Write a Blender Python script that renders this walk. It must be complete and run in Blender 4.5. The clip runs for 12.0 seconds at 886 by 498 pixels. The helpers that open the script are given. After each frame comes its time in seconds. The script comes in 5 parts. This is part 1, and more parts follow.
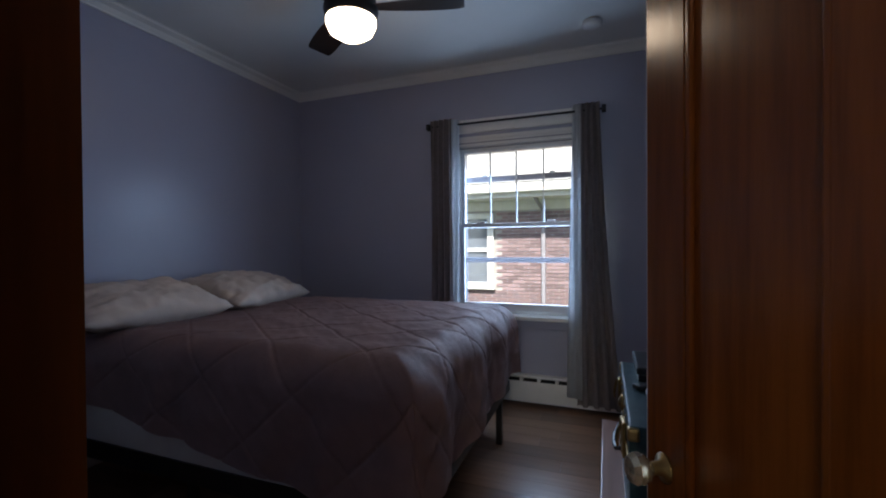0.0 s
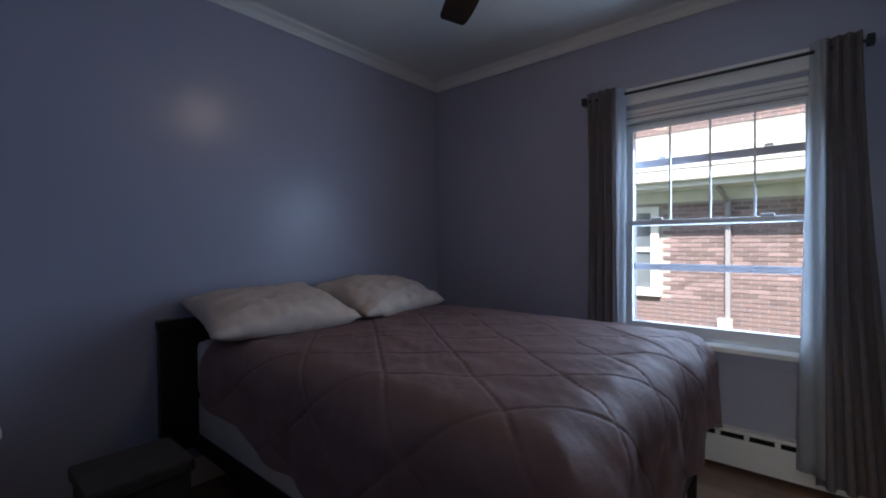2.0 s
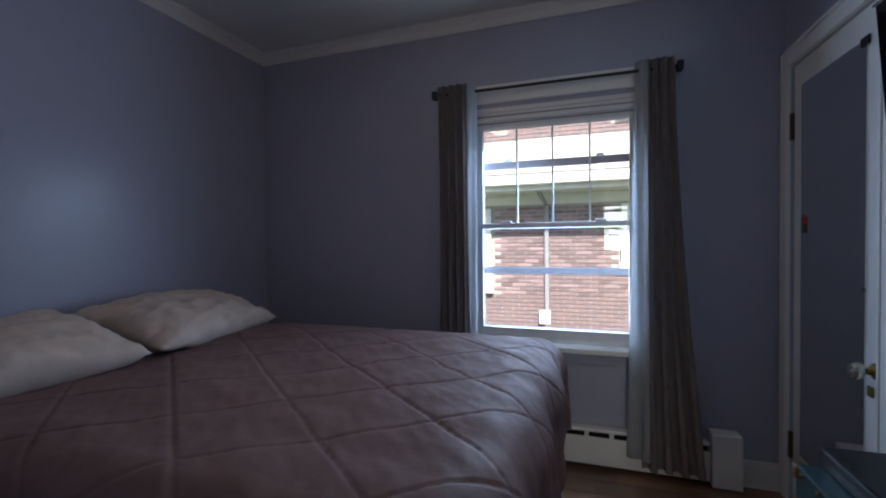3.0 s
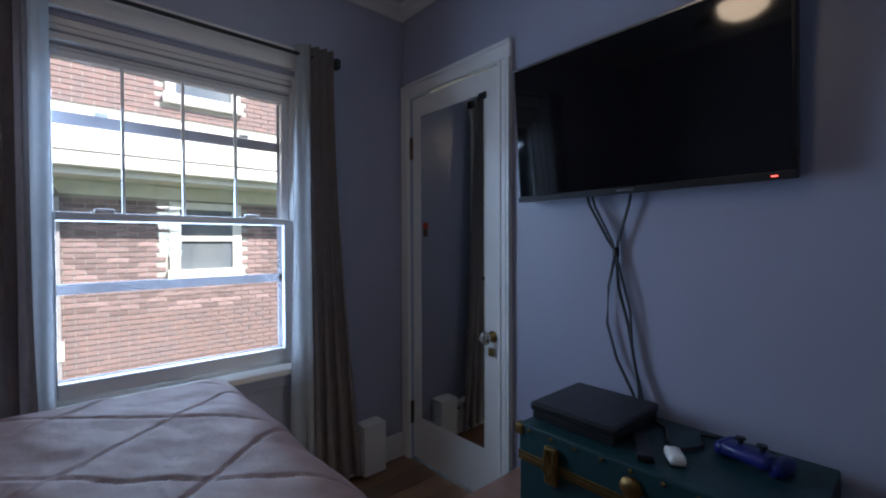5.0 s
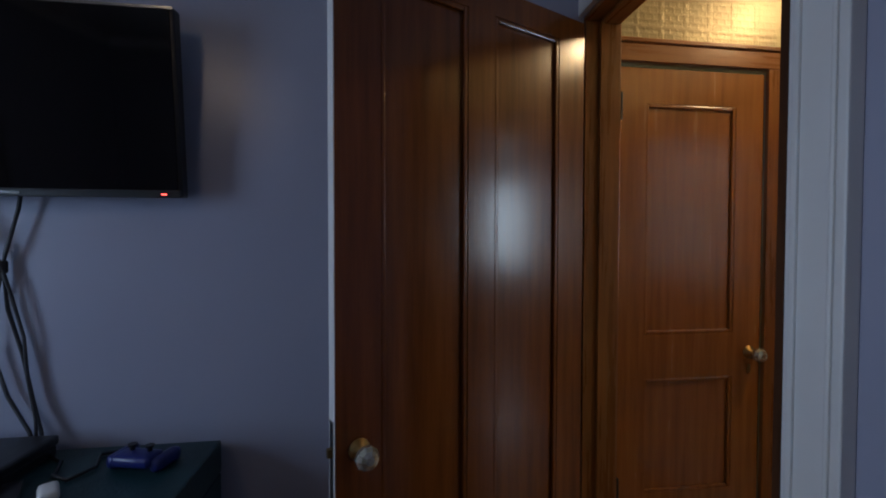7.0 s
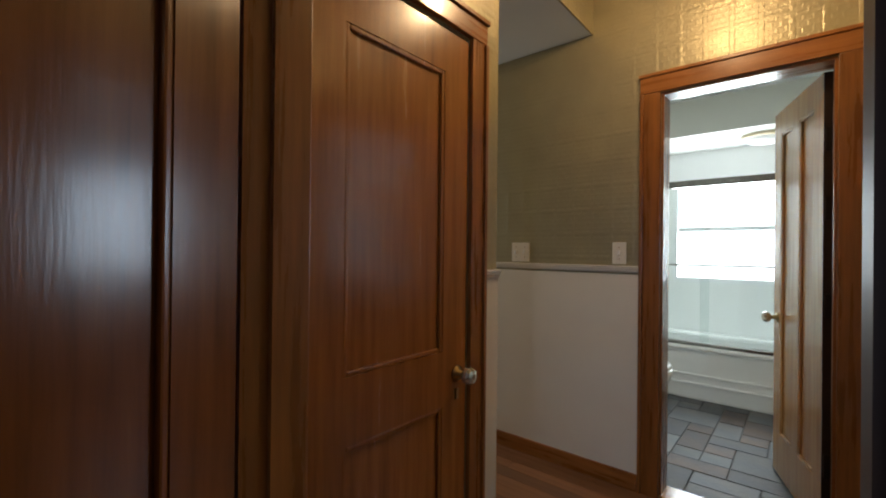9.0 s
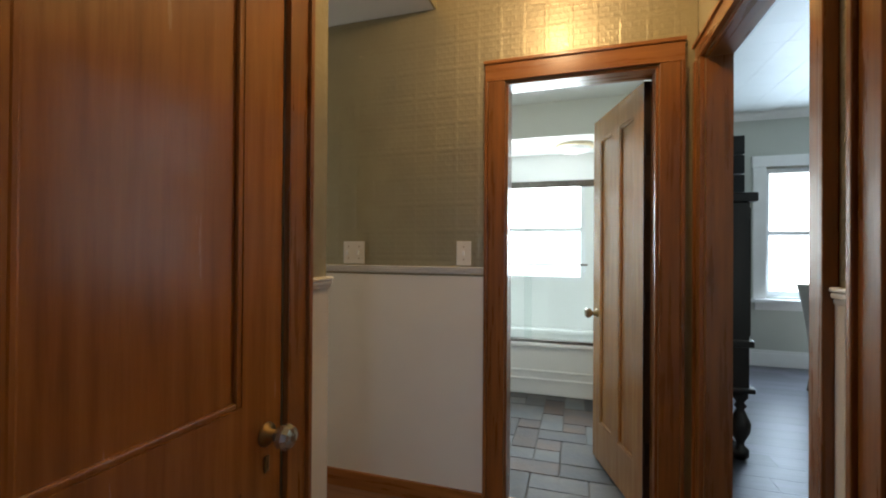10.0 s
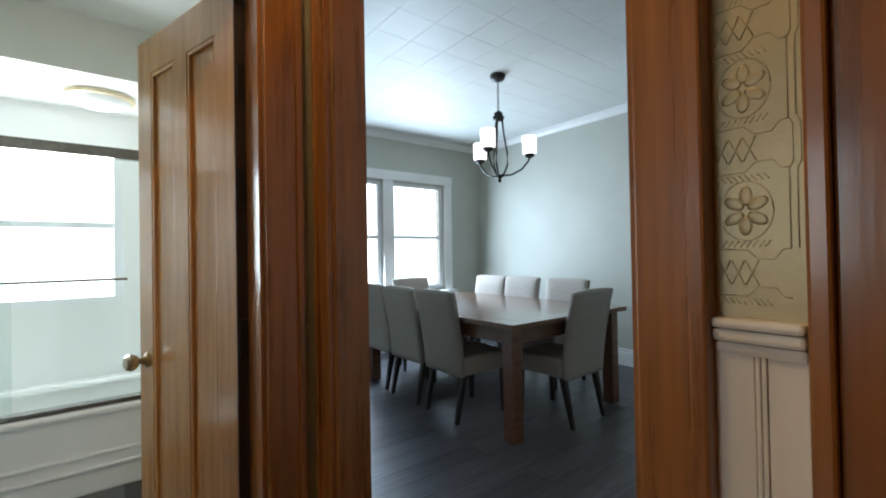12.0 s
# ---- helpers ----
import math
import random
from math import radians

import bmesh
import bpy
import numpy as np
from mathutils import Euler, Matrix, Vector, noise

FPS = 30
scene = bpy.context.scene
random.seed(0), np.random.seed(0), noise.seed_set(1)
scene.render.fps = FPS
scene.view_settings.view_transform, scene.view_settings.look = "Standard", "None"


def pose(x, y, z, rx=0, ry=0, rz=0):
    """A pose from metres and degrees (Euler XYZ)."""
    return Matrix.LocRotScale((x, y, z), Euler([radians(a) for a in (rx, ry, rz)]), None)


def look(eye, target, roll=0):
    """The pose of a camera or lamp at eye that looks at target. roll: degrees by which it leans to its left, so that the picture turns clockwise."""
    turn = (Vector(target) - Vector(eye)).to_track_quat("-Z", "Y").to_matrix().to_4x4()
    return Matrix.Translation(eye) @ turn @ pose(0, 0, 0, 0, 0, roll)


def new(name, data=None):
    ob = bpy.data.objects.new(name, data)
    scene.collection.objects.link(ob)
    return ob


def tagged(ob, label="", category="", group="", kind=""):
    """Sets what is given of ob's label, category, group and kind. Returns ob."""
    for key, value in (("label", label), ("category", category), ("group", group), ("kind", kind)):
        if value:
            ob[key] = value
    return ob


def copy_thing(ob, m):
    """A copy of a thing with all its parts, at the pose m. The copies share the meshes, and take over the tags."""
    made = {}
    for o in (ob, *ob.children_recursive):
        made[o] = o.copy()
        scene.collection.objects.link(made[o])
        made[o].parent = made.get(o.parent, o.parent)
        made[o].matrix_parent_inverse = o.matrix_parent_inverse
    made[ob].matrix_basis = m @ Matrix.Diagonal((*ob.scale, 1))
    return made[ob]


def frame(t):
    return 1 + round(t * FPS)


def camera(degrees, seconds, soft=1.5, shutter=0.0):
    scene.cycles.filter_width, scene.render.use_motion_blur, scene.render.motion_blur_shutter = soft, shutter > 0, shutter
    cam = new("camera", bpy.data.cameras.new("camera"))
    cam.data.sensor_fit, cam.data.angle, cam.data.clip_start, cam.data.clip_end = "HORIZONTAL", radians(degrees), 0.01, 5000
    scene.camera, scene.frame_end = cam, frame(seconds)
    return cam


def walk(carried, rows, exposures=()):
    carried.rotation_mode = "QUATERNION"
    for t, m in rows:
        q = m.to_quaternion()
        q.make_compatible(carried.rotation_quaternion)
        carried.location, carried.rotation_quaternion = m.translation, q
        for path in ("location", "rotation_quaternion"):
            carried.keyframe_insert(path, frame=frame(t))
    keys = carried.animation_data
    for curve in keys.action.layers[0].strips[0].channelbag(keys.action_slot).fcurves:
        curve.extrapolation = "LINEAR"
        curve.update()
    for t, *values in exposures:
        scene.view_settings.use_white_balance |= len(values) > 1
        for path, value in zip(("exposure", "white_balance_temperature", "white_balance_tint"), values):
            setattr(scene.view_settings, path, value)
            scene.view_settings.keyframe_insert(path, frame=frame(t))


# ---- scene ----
cam = camera(92.0, 12.0, soft=2.0)
PATH = [
    (0, (0.674, 0.529, 1.158), (-0.041, 2.409, 1.137), -0.4),
    (0.5, (0.674, 0.66, 1.167), (-0.281, 2.417, 1.138), -0.4),
    (1, (0.639, 0.731, 1.176), (-0.572, 2.322, 1.142), -0.5),
    (1.5, (0.55, 0.843, 1.19), (-0.776, 2.339, 1.155), -0.4),
    (2, (0.436, 0.958, 1.195), (-0.848, 2.492, 1.165), -0.5),
    (2.5, (0.342, 1.084, 1.198), (-0.695, 2.794, 1.171), -0.4),
    (3, (0.229, 1.223, 1.225), (-0.406, 3.119, 1.182), -0.7),
    (3.2, (0.186, 1.271, 1.224), (-0.263, 3.22, 1.186), -0.8),
    (4.8, (-0.283, 1.698, 1.207), (0.863, 3.337, 1.173), -0.3),
    (5, (-0.322, 1.696, 1.206), (1.004, 3.194, 1.173), -0.2),
    (5.5, (-0.395, 1.585, 1.227), (1.243, 2.732, 1.192), -0.2),
    (6, (-0.389, 1.52, 1.22), (1.479, 2.233, 1.203), -0.0),
    (6.5, (-0.373, 1.439, 1.227), (1.614, 1.659, 1.202), 0.2),
    (7, (-0.257, 1.344, 1.249), (1.724, 1.071, 1.201), 0.1),
    (7.2, (-0.21, 1.309, 1.249), (1.743, 0.879, 1.207), 0.0),
    (8.8, (0.348, 1.045, 1.199), (1.744, -0.387, 1.205), 0.4),
    (9, (0.415, 0.993, 1.198), (1.704, -0.536, 1.205), 0.6),
    (9.5, (0.558, 0.844, 1.21), (1.546, -0.895, 1.214), 0.7),
    (10, (0.638, 0.667, 1.201), (1.233, -1.242, 1.213), 0.4),
    (10.5, (0.668, 0.432, 1.188), (0.771, -1.565, 1.211), 0.4),
    (11, (0.701, 0.228, 1.197), (0.236, -1.717, 1.223), 0.0),
    (11.5, (0.694, 0.038, 1.197), (-0.248, -1.726, 1.226), -0.4),
    (12, (0.625, -0.155, 1.203), (-0.605, -1.732, 1.225), -1.0),
]
walk(cam, [(t, look(eye, target, roll)) for t, eye, target, roll in PATH], [(0.0, 1.2), (1.0, 1.3), (5.5, 1.3), (6.5, 1.15), (7.2, 1.15), (8.8, 1.2), (9.5, 1.35), (10.5, 1.5), (12.0, 1.4)])

# ---- world and large lights ----
world = bpy.data.worlds.new("sky")
scene.world = world
world.use_nodes = True
wn = world.node_tree
sky = wn.nodes.new("ShaderNodeTexSky")
sky.sky_type, sky.sun_disc = "NISHITA", False
sky.sun_elevation, sky.sun_rotation = radians(48), radians(200)
wn.links.new(sky.outputs[0], wn.nodes["Background"].inputs[0])
wn.nodes["Background"].inputs[1].default_value = 0.15


def lamp(name, kind, m, energy, color, **settings):
    data = bpy.data.lights.new(name, kind)
    data.energy, data.color = energy, color
    if kind == "SUN":
        data.angle = settings["angle"]
    if kind == "AREA":
        data.shape, data.size, data.size_y = "RECTANGLE", settings["size"], settings["size_y"]
    if kind == "POINT":
        data.shadow_soft_size = settings["radius"]
    ob = new(name, data)
    ob.matrix_basis = m
    return ob


lamp("sun", "SUN", look((0, 0, 0), (-0.28, 0.85, -0.95)), 5.0, (1.0, 0.96, 0.90), angle=radians(0.6))
lamp("bedroom_window_daylight", "AREA", look((0.03, 3.83, 1.22), (-0.35, 1.5, 0.55)), 10.5, (0.45, 0.66, 1.0), size=0.8, size_y=1.1)
lamp("dining_window_daylight", "AREA", look((-2.15, -4.70, 1.45), (-1.9, 0.0, 1.1)), 41, (0.60, 0.79, 1.0), size=1.7, size_y=1.45)
lamp("bathroom_window_daylight", "AREA", look((1.0, -3.80, 1.4), (0.9, 0.0, 1.1)), 16, (0.86, 0.95, 1.0), size=0.85, size_y=1.0)
lamp("hall_bulb", "POINT", pose(0.72, -0.62, 2.44), 7.2, (1.0, 0.67, 0.35), radius=0.05)
# Fill added at an unseen kitchen opening to brighten the hall's west wall.
lamp("kitchen_window_daylight", "AREA", look((4.44, -1.0, 1.5), (0.0, -0.5, 1.1)), 8, (0.90, 0.95, 1.0), size=1.3, size_y=1.1)


# ---- materials ----
def mat(name, c1, c2=None, scale=6.0, rough=0.5, metal=0.0, bump=0.0, bscale=80.0, stretch=(1, 1, 1), coat=0.0, vary=0.0, spec=0.5, rvar=0.08, fine=0.5):
    """Two-scale mottled surface: c1 to c2 by noise, fine bump, uneven gloss."""
    m = bpy.data.materials.new(name)
    m.use_nodes = True
    nt = m.node_tree
    b = nt.nodes["Principled BSDF"]
    c2 = c2 or tuple(v * 0.86 for v in c1)
    tc = nt.nodes.new("ShaderNodeTexCoord")
    mp = nt.nodes.new("ShaderNodeMapping")
    mp.inputs["Scale"].default_value = stretch
    nt.links.new(tc.outputs["Object"], mp.inputs[0])
    n1 = nt.nodes.new("ShaderNodeTexNoise")
    n1.inputs["Scale"].default_value, n1.inputs["Detail"].default_value = scale, 6
    n1.inputs["Roughness"].default_value = fine
    n2 = nt.nodes.new("ShaderNodeTexNoise")
    n2.inputs["Scale"].default_value, n2.inputs["Detail"].default_value = bscale, 4
    for n in (n1, n2):
        nt.links.new(mp.outputs[0], n.inputs["Vector"])
    mx = nt.nodes.new("ShaderNodeMix")
    mx.data_type = "RGBA"
    mx.inputs[6].default_value, mx.inputs[7].default_value = (*c1, 1), (*c2, 1)
    rp = nt.nodes.new("ShaderNodeMapRange")
    rp.inputs[1].default_value, rp.inputs[2].default_value = 0.3, 0.7
    nt.links.new(n1.outputs["Fac"], rp.inputs[0])
    nt.links.new(rp.outputs[0], mx.inputs[0])
    col = mx.outputs[2]
    if vary:
        oi = nt.nodes.new("ShaderNodeObjectInfo")
        hv = nt.nodes.new("ShaderNodeHueSaturation")
        r2 = nt.nodes.new("ShaderNodeMapRange")
        r2.inputs[3].default_value, r2.inputs[4].default_value = 1 - vary, 1 + vary
        nt.links.new(oi.outputs["Random"], r2.inputs[0])
        nt.links.new(r2.outputs[0], hv.inputs["Value"])
        nt.links.new(col, hv.inputs["Color"])
        col = hv.outputs[0]
    nt.links.new(col, b.inputs["Base Color"])
    rr = nt.nodes.new("ShaderNodeMapRange")
    rr.inputs[3].default_value, rr.inputs[4].default_value = max(0.02, rough - rvar), min(1, rough + rvar)
    nt.links.new(n1.outputs["Fac"], rr.inputs[0])
    nt.links.new(rr.outputs[0], b.inputs["Roughness"])
    b.inputs["Metallic"].default_value = metal
    b.inputs["Coat Weight"].default_value = coat
    b.inputs["Coat Roughness"].default_value = 0.12
    b.inputs["Specular IOR Level"].default_value = spec
    if bump:
        bp = nt.nodes.new("ShaderNodeBump")
        bp.inputs["Strength"].default_value, bp.inputs["Distance"].default_value = bump, 0.004
        nt.links.new(n2.outputs["Fac"], bp.inputs["Height"])
        nt.links.new(bp.outputs[0], b.inputs["Normal"])
    return m


def wood(name, dark, light, along="z", rough=0.28, coat=0.3, vary=0.0, bump=0.05, spec=0.5):
    """Grain drawn out along one axis."""
    st = {"x": (1.3, 22, 22), "y": (22, 1.3, 22), "z": (22, 22, 1.3)}[along]
    dark, light = [tuple(m + k * (b - a) * 0.42 for a, b, m in zip(dark, light, [(a + b) / 2 for a, b in zip(dark, light)])) for k in (-1, 1)]
    return mat(name, dark, light, scale=1.6, rough=rough, coat=coat, rvar=0.04, bump=bump, bscale=9, stretch=st, vary=vary, fine=0.60, spec=spec)


def glow(name, color, strength):
    m = bpy.data.materials.new(name)
    m.use_nodes = True
    b = m.node_tree.nodes["Principled BSDF"]
    b.inputs["Base Color"].default_value = (0.9, 0.9, 0.88, 1)
    b.inputs["Emission Color"].default_value = (*color, 1)
    b.inputs["Emission Strength"].default_value = strength
    return m


def glass(name, tint=(1, 1, 1), rough=0.0):
    """Thin pane: clear, with a faint mirror gloss."""
    m = bpy.data.materials.new(name)
    m.use_nodes = True
    nt = m.node_tree
    out = nt.nodes["Material Output"]
    nt.nodes.remove(nt.nodes["Principled BSDF"])
    tr = nt.nodes.new("ShaderNodeBsdfTransparent")
    tr.inputs[0].default_value = (*tint, 1)
    gl = nt.nodes.new("ShaderNodeBsdfGlossy")
    gl.inputs["Roughness"].default_value = rough
    fr = nt.nodes.new("ShaderNodeFresnel")
    fr.inputs[0].default_value = 1.5
    mx = nt.nodes.new("ShaderNodeMixShader")
    nt.links.new(fr.outputs[0], mx.inputs[0])
    nt.links.new(tr.outputs[0], mx.inputs[1])
    nt.links.new(gl.outputs[0], mx.inputs[2])
    nt.links.new(mx.outputs[0], out.inputs[0])
    return m


def thin_cloth(name, c):
    """Unlined cotton: half of the light goes through it."""
    m = mat(name, c, scale=20, rough=0.85, bump=0.2, bscale=300)
    nt = m.node_tree
    b = nt.nodes["Principled BSDF"]
    tn = nt.nodes.new("ShaderNodeBsdfTranslucent")
    tn.inputs[0].default_value = (*c, 1)
    mx = nt.nodes.new("ShaderNodeMixShader")
    mx.inputs[0].default_value = 0.5
    nt.links.new(b.outputs[0], mx.inputs[1])
    nt.links.new(tn.outputs[0], mx.inputs[2])
    nt.links.new(mx.outputs[0], nt.nodes["Material Output"].inputs[0])
    return m


def embossed(name, c1, c2, rough, metal):
    """Anaglypta-like paper: raised squares and bands."""
    m = mat(name, c1, c2, scale=5, rough=rough, metal=metal, bump=0.2, bscale=120)
    nt = m.node_tree
    b = nt.nodes["Principled BSDF"]
    tc = [n for n in nt.nodes if n.type == "TEX_COORD"][0]
    sep = nt.nodes.new("ShaderNodeSeparateXYZ")
    nt.links.new(tc.outputs["Object"], sep.inputs[0])
    ad = nt.nodes.new("ShaderNodeMath")
    nt.links.new(sep.outputs[0], ad.inputs[0])
    nt.links.new(sep.outputs[1], ad.inputs[1])
    cb = nt.nodes.new("ShaderNodeCombineXYZ")
    nt.links.new(ad.outputs[0], cb.inputs[0])
    nt.links.new(sep.outputs[2], cb.inputs[1])
    br = nt.nodes.new("ShaderNodeTexBrick")
    br.inputs["Scale"].default_value, br.offset = 1.0, 0.0
    br.inputs["Brick Width"].default_value, br.inputs["Row Height"].default_value = 0.105, 0.13
    br.inputs["Mortar Size"].default_value, br.inputs["Mortar Smooth"].default_value = 0.012, 0.3
    b2 = nt.nodes.new("ShaderNodeTexBrick")
    b2.inputs["Scale"].default_value, b2.offset = 1.0, 0.5
    b2.inputs["Brick Width"].default_value, b2.inputs["Row Height"].default_value = 0.035, 0.026
    b2.inputs["Mortar Size"].default_value, b2.inputs["Mortar Smooth"].default_value = 0.006, 0.5
    nt.links.new(cb.outputs[0], br.inputs["Vector"])
    nt.links.new(cb.outputs[0], b2.inputs["Vector"])
    sm = nt.nodes.new("ShaderNodeMath")
    sm.operation = "MULTIPLY_ADD"
    sm.inputs[1].default_value = 0.5
    nt.links.new(b2.outputs["Fac"], sm.inputs[0])
    nt.links.new(br.outputs["Fac"], sm.inputs[2])
    bp = nt.nodes.new("ShaderNodeBump")
    bp.inputs["Strength"].default_value, bp.inputs["Distance"].default_value = 0.28, 0.003
    nt.links.new(sm.outputs[0], bp.inputs["Height"])
    nt.links.new(bp.outputs[0], b.inputs["Normal"])
    return m


BLUE = mat("periwinkle_wall_paint", (0.362, 0.373, 0.468), (0.347, 0.358, 0.45), scale=2.5, rough=0.29, bump=0.05, bscale=140, spec=0.5, rvar=0.02)
CEIL = mat("white_ceiling_paint", (0.72, 0.73, 0.70), (0.68, 0.69, 0.66), scale=2, rough=0.5, bump=0.1, bscale=60)
WHITE = mat("white_gloss_trim_paint", (0.80, 0.79, 0.76), (0.74, 0.72, 0.69), scale=5, rough=0.32, bump=0.04, bscale=90)
VINYL = mat("white_window_vinyl", (0.82, 0.83, 0.84), (0.78, 0.79, 0.80), scale=6, rough=0.3)
CREAM = mat("cream_wainscot_paint", (0.76, 0.71, 0.62), (0.72, 0.67, 0.58), scale=3, rough=0.4, bump=0.05, bscale=70)
OAK = wood("varnished_oak_trim", (0.135, 0.045, 0.008), (0.30, 0.11, 0.023), "z")
OAKX = wood("varnished_oak_header", (0.19, 0.063, 0.011), (0.37, 0.138, 0.029), "x")
OAKY = wood("varnished_oak_header_cross", (0.19, 0.063, 0.011), (0.37, 0.138, 0.029), "y")
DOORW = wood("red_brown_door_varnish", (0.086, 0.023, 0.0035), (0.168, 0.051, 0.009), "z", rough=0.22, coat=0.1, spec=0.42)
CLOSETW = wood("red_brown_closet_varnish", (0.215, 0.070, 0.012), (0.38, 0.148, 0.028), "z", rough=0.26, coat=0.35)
DOORX = wood("red_brown_rail_varnish", (0.17, 0.043, 0.009), (0.32, 0.10, 0.022), "y", rough=0.2, coat=0.6)
# Worn jamb wood, its colour sunk near black to hold the doorway shade.
JAMBW = wood("shade_dark_worn_jamb", (0.042, 0.015, 0.005), (0.085, 0.03, 0.009), "z", rough=0.55, coat=0.0, spec=0.25)
HONEY = wood("honey_oak_door", (0.34, 0.155, 0.042), (0.52, 0.265, 0.085), "z", rough=0.25, coat=0.5)
GOLDP = embossed("gold_embossed_paper", (0.37, 0.325, 0.20), (0.32, 0.28, 0.175), 0.36, 0.4)
PAPER = mat("gold_sage_paper", (0.43, 0.37, 0.215), (0.385, 0.325, 0.19), scale=5, rough=0.38, metal=0.3, bump=0.12, bscale=150)
TANDOOR = mat("satin_golden_door", (0.72, 0.50, 0.23), (0.66, 0.45, 0.20), scale=3, rough=0.36, metal=0.0, bump=0.05)
SAGE = mat("sage_grey_wall_paint", (0.47, 0.47, 0.41), (0.44, 0.44, 0.38), scale=2.5, rough=0.5, bump=0.05, bscale=120)
BATHP = mat("pale_bath_paint", (0.70, 0.70, 0.64), (0.66, 0.66, 0.60), scale=2.5, rough=0.45, bump=0.05, bscale=120)
TUBW = mat("glossy_white_acrylic", (0.82, 0.83, 0.81), (0.79, 0.80, 0.78), scale=2, rough=0.16)
FLOORB = wood("brown_floor_plank", (0.165, 0.082, 0.045), (0.26, 0.14, 0.08), "x", rough=0.33, coat=0.2, vary=0.25)
FLOORH = wood("red_oak_hall_plank", (0.17, 0.07, 0.028), (0.26, 0.12, 0.05), "x", rough=0.33, coat=0.2, vary=0.25)
FLOORD = wood("dark_dining_plank", (0.045, 0.044, 0.053), (0.125, 0.12, 0.14), "x", rough=0.40, coat=0.0, vary=0.3)
SLATE = mat("slate_tile", (0.075, 0.088, 0.105), (0.13, 0.125, 0.12), scale=5, rough=0.55, bump=0.5, bscale=35, vary=0.4, spec=0.3)
SLATER = mat("rust_slate_tile", (0.13, 0.085, 0.06), (0.085, 0.082, 0.085), scale=6, rough=0.55, bump=0.5, bscale=35, vary=0.35, spec=0.3)
GROUT = mat("grey_grout", (0.12, 0.118, 0.11), rough=0.8, bump=0.2)
QUILT = mat("mauve_brown_quilt", (0.43, 0.285, 0.272), (0.375, 0.247, 0.236), scale=14, rough=0.58, bump=0.35, bscale=42)
SHEET = mat("off_white_sheet", (0.62, 0.58, 0.53), (0.55, 0.51, 0.47), scale=9, rough=0.8, bump=0.25, bscale=50)
PILLOW = mat("beige_pillowcase", (0.64, 0.53, 0.45), (0.56, 0.46, 0.39), scale=12, rough=0.8, bump=0.5, bscale=26)
CURT = mat("taupe_curtain", (0.37, 0.32, 0.315), (0.32, 0.275, 0.27), scale=30, rough=0.75, bump=0.3, bscale=300)
LINING = thin_cloth("pale_curtain_lining", (0.72, 0.74, 0.76))
BLACK = mat("black_metal", (0.014, 0.013, 0.013), (0.022, 0.02, 0.02), scale=20, rough=0.42, metal=0.3)
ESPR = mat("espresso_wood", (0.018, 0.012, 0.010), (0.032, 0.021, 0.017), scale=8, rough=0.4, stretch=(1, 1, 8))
PLAST = mat("black_plastic", (0.010, 0.010, 0.011), (0.014, 0.014, 0.015), scale=30, rough=0.35)
SCREEN = mat("black_glass_screen", (0.003, 0.003, 0.004), (0.003, 0.003, 0.004), rough=0.06, rvar=0.01)
TEAL = mat("dark_teal_trunk_vinyl", (0.007, 0.040, 0.046), (0.005, 0.031, 0.036), scale=25, rough=0.42, bump=0.4, bscale=160)
BRASS = mat("aged_brass", (0.36, 0.235, 0.09), (0.22, 0.14, 0.055), scale=40, rough=0.4, metal=1.0)
PALEBR = mat("pale_gold_ring", (0.72, 0.62, 0.42), (0.66, 0.55, 0.36), scale=30, rough=0.4, metal=0.2)
CHROME = mat("brushed_nickel", (0.42, 0.41, 0.39), (0.33, 0.32, 0.31), scale=50, rough=0.24, metal=1.0)
NICKEL = mat("dark_nickel_frame", (0.24, 0.225, 0.205), (0.17, 0.16, 0.15), scale=30, rough=0.2, metal=1.0)
CRYST = mat("crystal_knob_glass", (0.66, 0.62, 0.52), (0.45, 0.42, 0.34), scale=90, rough=0.06, metal=0.75)
BLUEP = mat("blue_plastic", (0.012, 0.020, 0.16), (0.010, 0.016, 0.12), scale=30, rough=0.35)
MIRROR = mat("silvered_mirror", (0.80, 0.83, 0.82), (0.78, 0.81, 0.80), rough=0.025, metal=1.0, rvar=0.01)
FANBL = mat("dark_walnut_blade", (0.030, 0.019, 0.014), (0.045, 0.028, 0.02), scale=5, rough=0.4, stretch=(1, 8, 8))
LINEN = mat("oatmeal_linen", (0.47, 0.42, 0.375), (0.42, 0.375, 0.33), scale=40, rough=0.85, bump=0.4, bscale=260)
TABLEW = wood("red_brown_tabletop", (0.13, 0.058, 0.034), (0.22, 0.105, 0.062), "x", rough=0.22, coat=0.4)
BUFFET = wood("near_black_oak", (0.016, 0.009, 0.006), (0.030, 0.017, 0.011), "z", rough=0.32, coat=0.3)
BRICKM = mat("red_brown_brick", (0.275, 0.18, 0.17), (0.20, 0.155, 0.165), scale=9, rough=0.85, bump=0.4, bscale=60, vary=0.35)
MORTAR = mat("light_mortar", (0.42, 0.40, 0.375), rough=0.9, bump=0.3)
EAVE = mat("white_eave_paint", (0.78, 0.78, 0.75), rough=0.6, bump=0.1)
ROOFM = mat("grey_shingle", (0.09, 0.085, 0.08), (0.13, 0.12, 0.11), scale=10, rough=0.9, bump=0.4)
GRASS = mat("lawn", (0.06, 0.10, 0.03), (0.09, 0.11, 0.04), scale=3, rough=0.9, bump=0.6, bscale=50)
CHERRY = wood("orange_cherry_cabinet", (0.30, 0.10, 0.03), (0.42, 0.16, 0.05), "z", rough=0.3, coat=0.3)
